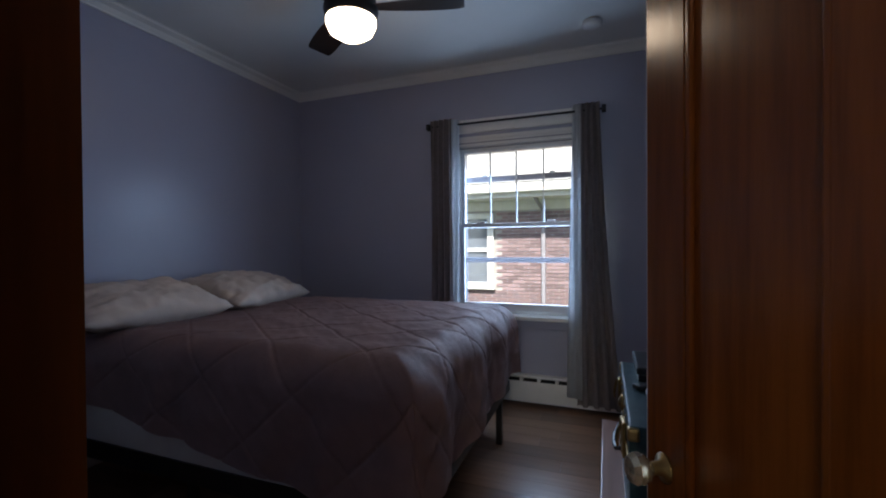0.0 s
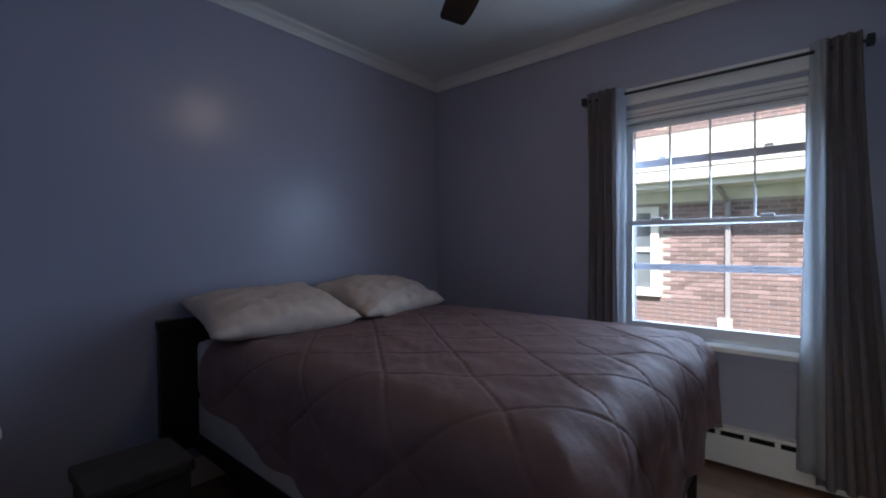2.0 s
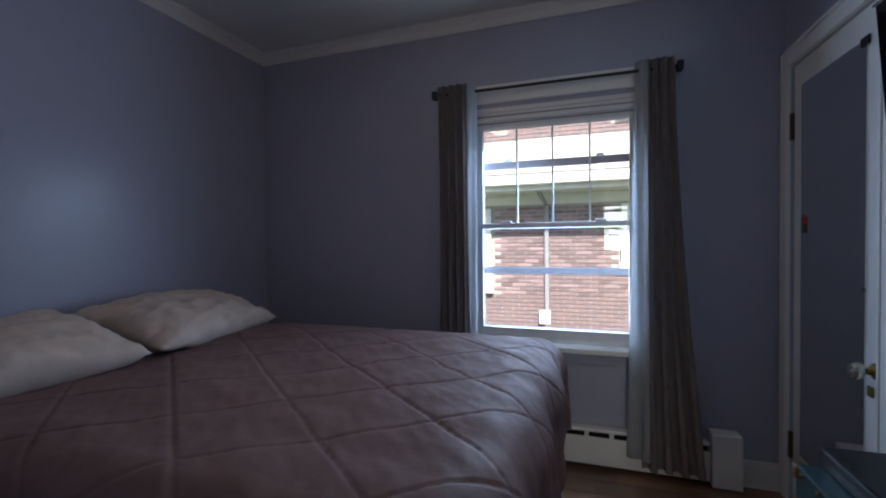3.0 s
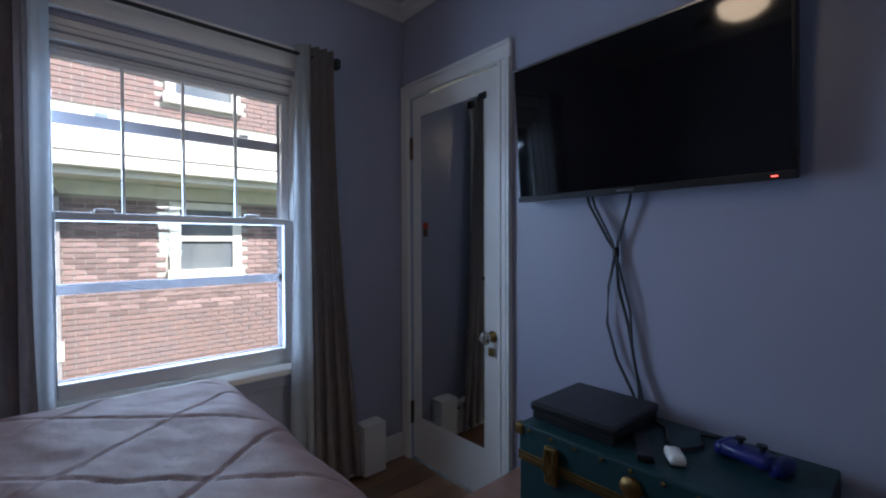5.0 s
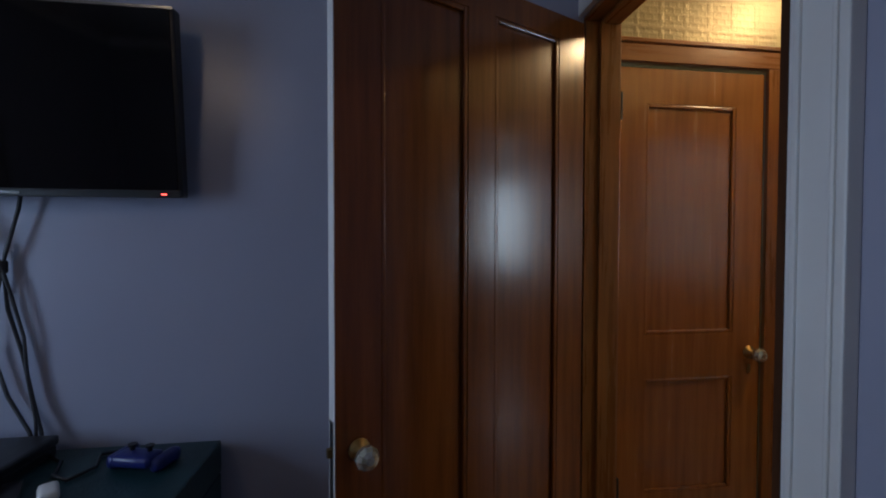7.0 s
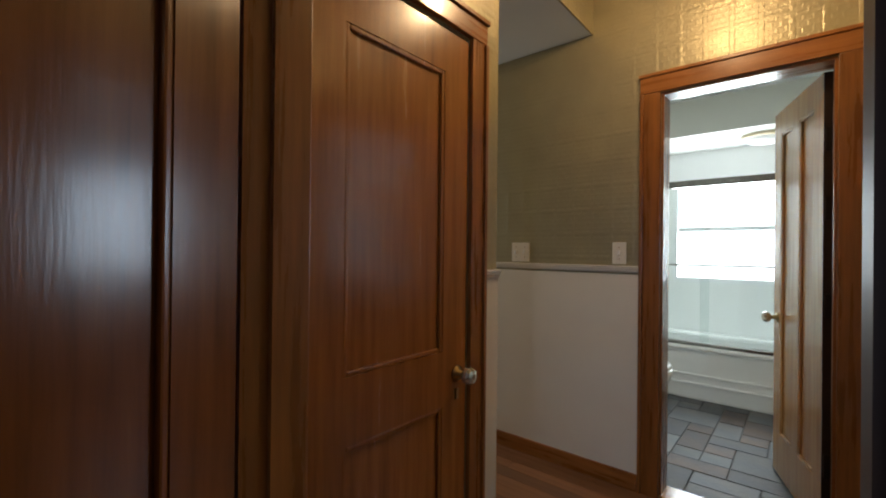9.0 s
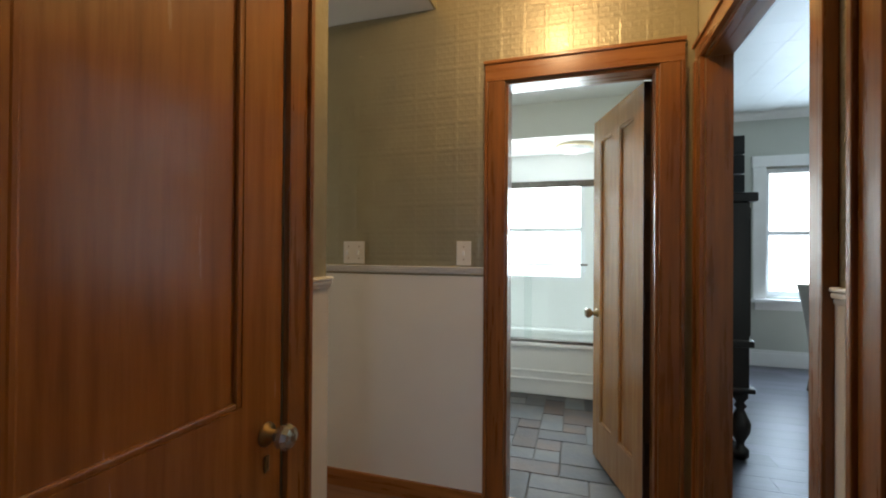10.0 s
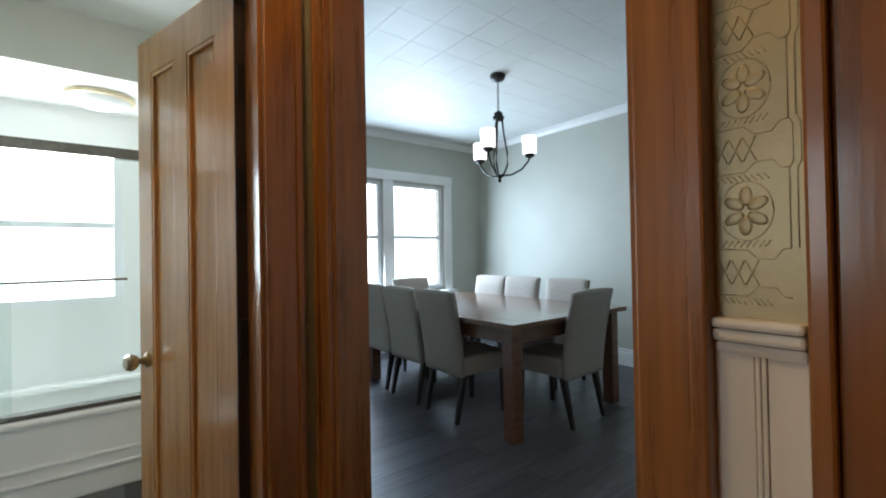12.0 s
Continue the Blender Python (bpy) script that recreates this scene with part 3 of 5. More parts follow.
def curtain(name, x0t, x1t, x0b, x1b, zb, folds, label):
    """Pleated cloth: narrow at the rod, spreading towards its hem."""
    c = thing(name, (x0b + x1b) / 2, 3.575, zb, label, "curtain", "window curtains")

    def cloth(u, v, off=0.0):
        z = zb + (2.10 - zb) * (1 - v)
        s = v ** 1.6
        xa, xb = x0t + (x0b - x0t) * s, x1t + (x1b - x1t) * s
        amp = 0.024
        ph = u * folds * 6.2832
        return (xa + (xb - xa) * u + 0.006 * math.sin(ph * 2 + 3 * v), 3.560 + off + amp * math.sin(ph + 0.35 * math.sin(4 * v)) + 0.006 * math.sin(7 * u + 5 * v), z)

    bm = sheet(B(), cloth, 90, 24)
    bmesh.ops.solidify(bm, geom=bm.faces[:], thickness=0.003)
    part("cloth", bm, CURT, c, smooth=True)
    return c


cl = curtain("curtain", -0.575, -0.40, -0.585, -0.385, 0.06, 4, "taupe grommet curtain gathered beside the window")
crr = curtain("curtain", 0.495, 0.640, 0.49, 0.77, 0.055, 4, "taupe grommet curtain spreading towards the floor")
bm = sheet(B(), lambda u, v: (0.525 - 0.06 * u - 0.045 * v * u, 3.545 + 0.035 * u + 0.008 * math.sin(9 * u + 4 * v), 2.10 - (2.10 - 0.10) * v), 10, 24)
bmesh.ops.solidify(bm, geom=bm.faces[:], thickness=0.002)
part("lining_edge", bm, LINING, crr, "pale lining turned into the light", True)
bm = sheet(B(), lambda u, v: (-0.40 + 0.05 * u, 3.545 + 0.03 * u + 0.006 * math.sin(8 * u + 4 * v), 2.09 - (2.09 - 0.10) * v), 8, 20)
bmesh.ops.solidify(bm, geom=bm.faces[:], thickness=0.002)
part("lining_edge", bm, LINING, cl, "pale lining turned into the light", True)

# baseboard heater under the window
bh = thing("baseboard_heater", 0.2, 3.61, 0.0, "white enamelled baseboard heater under the window", "heater")
part("front_panel", box(B(), -1.7, 3.597, 0.025, 0.80, 3.603, 0.172, 0.002), WHITE, bh)
part("top_cover", box(B(), -1.7, 3.601, 0.196, 0.80, 3.658, 0.214, 0.004), WHITE, bh)
# Black here paints the shade inside the slots.
part("back_panel", box(B(), -1.7, 3.65, 0.02, 0.80, 3.658, 0.195), PLAST, bh, "back plate blackened for the shade behind the slots")
for i in range(20):
    x = -1.66 + i * 0.125
    part("damper_bracket", box(B(), x, 3.602, 0.172, x + 0.022, 3.645, 0.196), WHITE, bh)
part("fin_tube", rod(B(), (-1.68, 3.63, 0.1), (0.79, 3.63, 0.1), 0.02), BLACK, bh)
part("end_cap", box(B(), 0.80, 3.565, 0.012, 0.93, 3.656, 0.27, 0.006), WHITE, bh, "boxy white end cap")

# ceiling fan
fan = thing("ceiling_fan", -0.5, 2.36, ZB, "dark ceiling fan with three blades and a lit dome", "ceiling fan")
FM = Matrix.Translation((-0.5, 2.36, -0.015))
part("canopy", lathe(B(), [(0.02, 2.44), (0.06, 2.455), (0.07, 2.512)], FM), BLACK, fan, smooth=True)
part("motor_housing", lathe(B(), [(0.05, 2.285), (0.125, 2.29), (0.135, 2.33), (0.12, 2.40), (0.06, 2.435), (0.03, 2.442)], FM), BLACK, fan, "dark bronze motor housing", True)
part("light_dome", lathe(B(), [(0.004, 2.19), (0.06, 2.197), (0.105, 2.225), (0.122, 2.262), (0.122, 2.286)], FM, 32), FANDOME, fan, "lit opal glass dome", True)
for a in (17, 143, 262):
    bm = B()
    sheet(bm, lambda u, v: ((0.11 + 0.45 * u), (0.052 + 0.022 * math.sin(u * 2.4)) * (v * 2 - 1) * (1 if u < 0.93 else 0.86), 2.345 + 0.012 * (v * 2 - 1)), 14, 4)
    bmesh.ops.solidify(bm, geom=bm.faces[:], thickness=0.008)
    bm.transform(FM @ pose(0, 0, 0, 0, 0, a))
    bl = part("blade", bm, FANBL, fan)

sd = thing("smoke_detector", 0.60, 3.28, ZB, "small white round ceiling detector", "detector")
part("body", lathe(B(), [(0.045, 2.468), (0.055, 2.475), (0.056, 2.499)], Matrix.Translation((0.60, 3.28, 0))), WHITE, sd, smooth=True)


# ---- bed ----
bed = thing("bed", -0.9, 2.43, 0, "queen bed with a dark headboard and rumpled mauve quilt", "bed")
part("headboard", box(B(), -1.872, 1.64, 0.2, -1.845, 3.24, 0.80, 0.006), ESPR, bed, "dark espresso wood headboard")
part("headboard_post", box(B(), -1.875, 1.625, 0.0, -1.83, 1.66, 0.80, 0.004), ESPR, bed)
part("headboard_post", box(B(), -1.875, 3.205, 0.0, -1.83, 3.24, 0.80, 0.004), ESPR, bed)
part("headboard_cap", box(B(), -1.875, 1.62, 0.80, -1.826, 3.245, 0.842, 0.005), ESPR, bed)
part("side_rail", box(B(), -1.82, 1.765, 0.20, 0.08, 1.79, 0.28), BLACK, bed)
part("side_rail", box(B(), -1.82, 3.16, 0.20, 0.08, 3.185, 0.28), BLACK, bed)
part("foot_rail", box(B(), 0.081, 1.765, 0.24, 0.106, 3.185, 0.30), BLACK, bed)
for x, y in ((0.094, 2.953), (0.094, 1.83), (-0.9, 1.785), (-0.9, 3.17)):
    part("leg", box(B(), x - 0.017, y - 0.017, 0.0, x + 0.017, y + 0.017, 0.245, 0.003), BLACK, bed)
part("box_spring", box(B(), -1.815, 1.775, 0.26, 0.02, 3.18, 0.46, 0.02), SHEET, bed, "off-white box spring cover", True)
part("mattress", box(B(), -1.815, 1.765, 0.462, 0.03, 3.195, 0.735, 0.045), SHEET, bed, "off-white fitted sheet", True)


def drape(d, r):
    """How far cloth hangs out and down after running d past an edge of radius r."""
    a = min(d / r, 1.5708)
    return r * math.sin(a), r * (1 - math.cos(a)) + max(0.0, d - 1.5708 * r)


def quilt_pt(u, v):
    """u from head to foot with the foot drop, v across with both side drops."""
    L, W = 1.64, 1.30
    s = u * (L + 0.53)
    t = v * (W + 0.44 + 0.36) - 0.44
    x, y, z = -1.66 + min(s, L), 1.862 + max(0, min(t, W)), 0.775
    foot, near, far = max(0.0, s - L), max(0.0, -t), max(0.0, t - W)
    foot *= 1.06 - 0.16 * max(0.0, v - 0.35)
    near *= 0.80 + 0.55 * min(1, u * 1.3)
    a, b = (s * 0.8 + t) / 0.35, (s * 0.8 - t) / 0.35
    seam = min(1.0, 44 * min(abs((a % 1) - 0.5), abs((b % 1) - 0.5)))
    puff = 0.012 * (seam ** 0.5) - 0.006
    wr = noise.noise(Vector((s * 9, t * 9, 0))) * 0.007 + noise.noise(Vector(((s + t) * 22, (s - t) * 8, 3))) * 0.0018 + noise.noise(Vector((s * 2.3, t * 2.3, 7))) * 0.014 + noise.noise(Vector((s * 60, t * 24, 11))) * 0.0009 * (1.6 - seam * 1.1)
    on, dn = drape(near, 0.13)
    of, df = drape(foot, 0.15)
    os_, ds = drape(far, 0.12)
    y += os_ - on
    x += of
    z -= max(dn, df, ds) if min(max(dn, ds), df) == 0 else max(max(dn, ds), df) + 0.12 * min(max(dn, ds), df)
    flat = max(0.0, 1 - max(dn, df, ds) / 0.12)
    z += (puff + wr) * (0.15 + 0.85 * flat) - 0.02 * max(0, 0.15 - u) * 6
    hang = 1 - flat
    y -= hang * (near > 0) * (puff + wr + 0.014 * math.sin(13 * s + 4 * noise.noise(Vector((s * 3, t * 3, 1)))) * min(1, near * 3))
    x += hang * (foot > 0) * (puff + wr + (0.02 * math.sin(13 * t + 1) + 0.016 * noise.noise(Vector((s * 11, t * 11, 5)))) * min(1, foot * 3))
    return (x, y, z)


bm = sheet(B(), quilt_pt, 330, 310)
bmesh.ops.solidify(bm, geom=bm.faces[:], thickness=0.006)
quilt = part("quilt", bm, QUILT, None, smooth=True)
quilt.matrix_basis = pose(0, 0, 0)
tagged(quilt, "mauve-brown diamond-stitched quilt spread over the bed", "quilt")


def pillow(cx, cy, cz, lx, ly, h, tilt, turn, seed, label):
    """Stuffed cushion with pinched corners and a wrinkled case."""
    def side(sign):
        def fn(u, v):
            a, b = u * 2 - 1, v * 2 - 1
            e = max(0.0, (1 - abs(a) ** 2.6)) * max(0.0, (1 - abs(b) ** 2.6))
            pin = 1 - 0.10 * (abs(a) ** 6 * (1 - abs(b)) + abs(b) ** 6 * (1 - abs(a)))
            n = noise.noise(Vector((a * 3 + seed, b * 3, sign))) * 0.017 + noise.noise(Vector((a * 9 + seed, b * 5, sign))) * 0.010 + noise.noise(Vector((a * 4 + b * 11 + seed, a * 9 - b * 3, sign))) * 0.006
            return (a * lx / 2 * pin, b * ly / 2 * pin, sign * h / 2 * e ** 0.5 * (1 + n * 2) + n * (e > 0.02))
        return fn
    bm = B()
    sheet(bm, side(1), 36, 44)
    sheet(bm, side(-1), 36, 44)
    bmesh.ops.remove_doubles(bm, verts=bm.verts, dist=0.0008)
    bm.transform(pose(cx, cy, cz, 0, tilt, turn))
    p = part("pillow", bm, PILLOW, None, smooth=True)
    return tagged(p, label, "pillow", "pillows on the bed")


pillow(-1.60, 2.06, 0.865, 0.50, 0.72, 0.19, 12, -6, 3, "plump beige pillow lying against the headboard")
pillow(-1.62, 2.80, 0.865, 0.50, 0.74, 0.19, 14, 5, 11, "beige pillow leaning on its neighbour at the headboard")

# nightstand and the white desk
ns = thing("storage_box", -1.51, 1.43, 0, "low dark taupe lidded storage box beside the bed", "storage box")
part("body", box(B(), -1.65, 1.28, 0.0, -1.375, 1.59, 0.318, 0.006), TAUPEBOX, ns)
part("lid", box(B(), -1.662, 1.268, 0.32, -1.362, 1.602, 0.372, 0.012), TAUPEBOX, ns, "overhanging padded lid")

dk = thing("white_desk", -1.55, 0.86, 0, "white painted desk with a raised hutch", "desk")
part("desktop", box(B(), -1.862, 0.70, 0.70, -1.135, 1.065, 0.725, 0.004), WHITE, dk)
part("hutch_side", box(B(), -1.86, 1.045, 0.726, -1.68, 1.063, 1.06), WHITE, dk)
part("hutch_side", box(B(), -1.86, 0.702, 0.726, -1.68, 0.72, 1.06), WHITE, dk)
part("hutch_top", box(B(), -1.866, 0.70, 1.06, -1.67, 1.068, 1.078, 0.003), WHITE, dk)
part("hutch_door", box(B(), -1.683, 0.722, 0.728, -1.672, 1.043, 1.058, 0.003), WHITE, dk)
part("cabinet", box(B(), -1.86, 0.702, 0.06, -1.165, 1.06, 0.699), WHITE, dk)
part("drawer_front", box(B(), -1.164, 0.71, 0.52, -1.149, 1.052, 0.69, 0.004), WHITE, dk)
part("drawer_front", box(B(), -1.164, 0.71, 0.30, -1.149, 1.052, 0.51, 0.004), WHITE, dk)
part("drawer_front", box(B(), -1.164, 0.71, 0.08, -1.149, 1.052, 0.29, 0.004), WHITE, dk)
for z in (0.62, 0.40, 0.19):
    part("drawer_pull", box(B(), -1.148, 1.015, z - 0.018, -1.126, 1.04, z + 0.018, 0.005), mat("pale_green_pull", (0.35, 0.55, 0.48), rough=0.35), dk, "pale green pull")
part("plinth", box(B(), -1.85, 0.71, 0.0, -1.19, 1.05, 0.06), WHITE, dk)


# ---- television wall ----
tv = thing("television", 1.06, 2.34, 1.36, "flat black wall-mounted television tilted slightly down", "television")
TVM = Matrix.Translation((1.045, 2.345, 1.362)) @ pose(0, 0, 0, 0, -4.5, 0)
HW = 0.435
bm = box(B(), 0.004, -HW, 0.0, 0.044, HW, 0.515, 0.006)
bm.transform(TVM)
part("casing", bm, PLAST, tv)
bm = box(B(), 0.0005, -HW + 0.010, 0.022, 0.0036, HW - 0.010, 0.506)
bm.transform(TVM)
part("screen", bm, SCREEN, tv, "glossy black screen")
bm = box(B(), -0.002, -HW, 0.0, 0.004, HW, 0.021, 0.002)
bm.transform(TVM)
part("bottom_bezel", bm, PLAST, tv)
bm = box(B(), -0.002, -HW, 0.507, 0.004, HW, 0.515, 0.001)
bm.transform(TVM)
part("top_bezel", bm, CHROME, tv, "thin grey top bezel")
bm = box(B(), -0.0035, -HW + 0.038, 0.0085, -0.0015, -HW + 0.052, 0.0115)
bm.transform(TVM)
part("standby_light", bm, REDLED, tv, "red standby light")
bm = box(B(), -0.0032, -0.03, 0.007, -0.0018, 0.03, 0.014)
bm.transform(TVM)
part("maker_mark", bm, CHROME, tv)
part("wall_bracket", box(B(), 1.085, 2.2, 1.5, 1.119, 2.5, 1.75), BLACK, tv)

cb = thing("television_cables", 1.08, 2.4, 0.68, "two thin dark cables tied together down the wall", "cable")
part("cable", tube(B(), [(1.09, 2.52, 1.42), (1.09, 2.50, 1.34), (1.095, 2.43, 1.21), (1.10, 2.405, 1.17), (1.10, 2.43, 1.05), (1.10, 2.435, 0.92), (1.10, 2.40, 0.80), (1.09, 2.34, 0.70), (1.07, 2.31, 0.652)], 0.0052), CORDG, cb, smooth=True)
part("cable", tube(B(), [(1.09, 2.34, 1.42), (1.09, 2.355, 1.33), (1.095, 2.395, 1.20), (1.10, 2.405, 1.16), (1.10, 2.395, 1.05), (1.10, 2.36, 0.92), (1.10, 2.335, 0.78), (1.09, 2.31, 0.70), (1.07, 2.29, 0.652)], 0.0052), CORDG, cb, smooth=True)
part("cable", tube(B(), [(1.09, 2.50, 1.42), (1.085, 2.475, 1.33), (1.09, 2.415, 1.21), (1.094, 2.402, 1.165), (1.095, 2.38, 1.08), (1.095, 2.352, 0.97), (1.095, 2.345, 0.85), (1.085, 2.32, 0.74), (1.06, 2.30, 0.652)], 0.0045), CORDG, cb, smooth=True)
part("cable_tie", lathe(B(), [(0.009, 1.15), (0.011, 1.155), (0.011, 1.18), (0.009, 1.185)], Matrix.Translation((1.10, 2.404, 0)), 12), BLACK, cb)

# low bench with the trunk on it
bn = thing("low_bench", 0.88, 2.3, 0, "low reddish wooden bench under the trunk", "bench")
part("bench_top", box(B(), 0.655, 1.80, 0.255, 1.10, 2.80, 0.28, 0.004), wood("reddish_bench_wood", (0.20, 0.10, 0.07), (0.30, 0.16, 0.115), "y", rough=0.4), bn)
for x, y in ((0.68, 1.83), (1.04, 1.83), (0.68, 2.74), (1.04, 2.74)):
    part("leg", box(B(), x, y, 0, x + 0.04, y + 0.04, 0.254), ESPR, bn)

tk = thing("steamer_trunk", 0.90, 2.17, 0.28, "dark teal steamer trunk with brass fittings", "trunk")
tx0, tx1, ty0, ty1, tz0, tz1 = 0.735, 1.092, 1.83, 2.53, 0.281, 0.645
part("body", box(B(), tx0, ty0, tz0, tx1, ty1, 0.545, 0.004), TEAL, tk)
part("lid", box(B(), tx0 - 0.002, ty0 - 0.002, 0.551, tx1, ty1 + 0.002, tz1, 0.006), TEAL, tk)
part("edge_binding", box(B(), tx0 - 0.006, ty0 - 0.004, 0.533, tx0 + 0.002, ty1 + 0.004, 0.548, 0.002), BRASS, tk, "brass edge strip")
part("edge_binding", box(B(), tx0 - 0.006, ty0 - 0.004, 0.550, tx0 + 0.002, ty1 + 0.004, 0.560, 0.002), BRASS, tk)
for y in (ty0, ty1):
    for z in (tz0 + 0.02, tz1 - 0.02):
        part("corner_cap", box(B(), tx0 - 0.007, y - 0.017, z - 0.018, tx0 + 0.026, y + 0.017, z + 0.018, 0.008), BRASS, tk, "brass corner cap")
for y in (ty0 + 0.13, ty1 - 0.12):
    la = part("latch", box(B(), tx0 - 0.016, y - 0.022, 0.50, tx0 - 0.003, y + 0.022, 0.61, 0.006), BRASS, tk, "brass draw latch")
    part("latch_loop", tube(B(), [(tx0 - 0.02, y - 0.014, 0.60), (tx0 - 0.03, y - 0.014, 0.55), (tx0 - 0.028, y, 0.53), (tx0 - 0.03, y + 0.014, 0.55), (tx0 - 0.02, y + 0.014, 0.60)], 0.004), BRASS, la)
lk = part("lock", box(B(), tx0 - 0.014, 2.155, 0.455, tx0 - 0.003, 2.205, 0.535, 0.006), BRASS, tk, "brass lock plate")
part("lock_hasp", lathe(B(), [(0.028, 0), (0.026, 0.008), (0.014, 0.014), (0.006, 0.016)], Matrix.Translation((tx0 - 0.004, 2.18, 0.59)) @ pose(0, 0, 0, 0, -90, 0), 18), BRASS, tk)
for y in (2.08, 2.28):
    part("handle_loop", lathe(B(), [(0.022, 0), (0.024, 0.006), (0.012, 0.012)], Matrix.Translation((tx0 - 0.004, y, 0.47)) @ pose(0, 0, 0, 0, -90, 0), 14), BRASS, tk)
part("carry_strap", tube(B(), [(tx0 - 0.012, 2.08, 0.47), (tx0 - 0.03, 2.12, 0.45), (tx0 - 0.034, 2.18, 0.445), (tx0 - 0.03, 2.24, 0.45), (tx0 - 0.012, 2.28, 0.47)], 0.008), BLACK, tk)
for k in range(9):
    part("nail", lathe(B(), [(0.006, 0), (0.004, 0.004)], Matrix.Translation((tx0 - 0.004, ty0 + 0.04 + k * 0.078, 0.63)) @ pose(0, 0, 0, 0, -90, 0), 8), BRASS, tk)

gc = thing("game_console", 0.92, 2.39, 0.645, "flat black game console on the trunk", "console")
part("lower_body", box(B(), 0.785, 2.25, 0.647, 1.06, 2.52, 0.672, 0.004), PLAST, gc)
part("upper_body", box(B(), 0.778, 2.245, 0.673, 1.065, 2.525, 0.70, 0.008), PLAST, gc, "glossy sloped cover")
rm = thing("remote_control", 0.78, 2.20, 0.645, "slim black remote control lying on the trunk", "remote control")
bm = box(B(), -0.07, -0.02, 0, 0.07, 0.02, 0.018, 0.006)
bm.transform(pose(0.83, 2.195, 0.646, 0, 0, 30))
part("body", bm, PLAST, rm)
ms = thing("white_remote", 0.85, 2.12, 0.645, "small white plastic remote on the trunk", "remote control")
bm = box(B(), -0.035, -0.02, 0, 0.035, 0.02, 0.026, 0.011)
bm.transform(pose(0.835, 2.115, 0.646, 0, 0, 35))
part("body", bm, WHITE, ms, smooth=True)
gp = thing("game_controller", 0.95, 1.98, 0.645, "dark blue game controller on the trunk", "game controller")
GP = pose(0.95, 1.985, 0.646, 0, 0, 75)
for nm, args in (("body", (-0.055, -0.03, 0.012, 0.055, 0.03, 0.042, 0.012)), ("grip", (-0.078, -0.065, 0.0, -0.045, 0.02, 0.036, 0.014)), ("grip", (0.045, -0.065, 0.0, 0.078, 0.02, 0.036, 0.014))):
    bm = box(B(), *args)
    bm.transform(GP)
    part(nm, bm, BLUEP, gp, smooth=True)
for sx in (-0.025, 0.025):
    part("thumb_stick", lathe(B(), [(0.006, 0.040), (0.007, 0.052), (0.011, 0.053), (0.011, 0.058)], GP @ Matrix.Translation((sx, -0.012, 0)), 14), PLAST, gp)
hs = thing("tangled_cord", 0.98, 2.15, 0.645, "loose black cord lying on the trunk", "cable")
part("cord", tube(B(), [(1.07, 2.30, 0.652), (1.0, 2.2, 0.652), (0.93, 2.17, 0.652), (0.90, 2.12, 0.652), (0.96, 2.09, 0.652), (1.03, 2.12, 0.652), (1.05, 2.05, 0.652)], 0.005), PLAST, hs, smooth=True)


# ---- hall shell ----
ZH = 2.60
wall("wall_hall_north", "y", 0.56, 0.617, 0.11, 1.37, 0, ZH, GOLDP, [(0.357, 1.118, 0, 1.99)], "gold embossed paper wall round the bedroom doorway")
wall("wall_hall_east", "x", 1.31, 1.37, -0.385, 0.56, 0, ZH, GOLDP, [(-0.20, 0.445, 0, 1.93)], "gold embossed paper wall with the linen closet")
wall("wall_hall_return", "y", -0.385, -0.325, 1.371, 2.35, 0, ZH, GOLDP, (), "gold embossed paper return wall")
wall("wall_hall_south", "y", -1.415, -1.295, 0.17, 1.955, 0, ZH, GOLDP, [(0.313, 0.952, 0, 1.985)], "gold embossed paper wall with the bathroom door")
wall("wall_hall_west", "x", 0.108, 0.168, -1.415, 0.56, 0, ZH, PAPER, [(-1.20, -0.388, 0, 1.965), (-0.183, 0.44, 0, 1.965)], "gold embossed paper wall with the dining room opening")
tagged(part("ceiling_hall", box(B(), 0.11, -1.415, ZH, 2.4, 0.62, 2.7), CEIL), "white painted hall ceiling", "ceiling", kind="structure")
tagged(part("ceiling_soffit", box(B(), 1.302, -1.294, 2.378, 2.4, -0.402, 2.598), CEIL), "lower white ceiling over the side passage", "ceiling", kind="structure")
tagged(part("trim_soffit_face", box(B(), 1.292, -1.294, 2.374, 1.3015, -0.402, 2.598), GOLDP), "gold papered face of the lowered ceiling", "trim", kind="structure")
tagged(part("floor_hall", box(B(), 0.11, -1.40, -0.12, 2.4, 0.62, -0.012), GROUT), "dark underlay of the hall floor", "floor", kind="structure")


def wainscot(name, specs, label):
    bm = B()
    for s in specs:
        box(bm, *s)
    return tagged(part(name, bm, CREAM), label, "wainscot", kind="structure")


wainscot("trim_wainscot_south", [(1.048, -1.2949, 0.0, 1.955, -1.287, 1.085)], "smooth cream wainscot panel")
wainscot("trim_wainscot_closet_side", [(1.302, -0.385, 0.0, 1.3098, -0.286, 1.10), (1.3115, -0.390, 0.0, 2.3, -0.3855, 1.10)], "smooth cream wainscot panel on the wall end")
bm = B()
for y0, y1, proud in ((-0.317, -0.286, 0.0), (-0.2854, -0.2814, 0.0012), (-0.2808, -0.2768, 0.0012), (-0.2762, -0.248, 0.0)):
    box(bm, 0.1685, y0, 0.0, 0.176 + proud, y1, 1.112, 0.0012)
tagged(part("trim_wainscot_west", bm, CREAM), "cream beadboard wainscot strip", "wainscot", kind="structure")


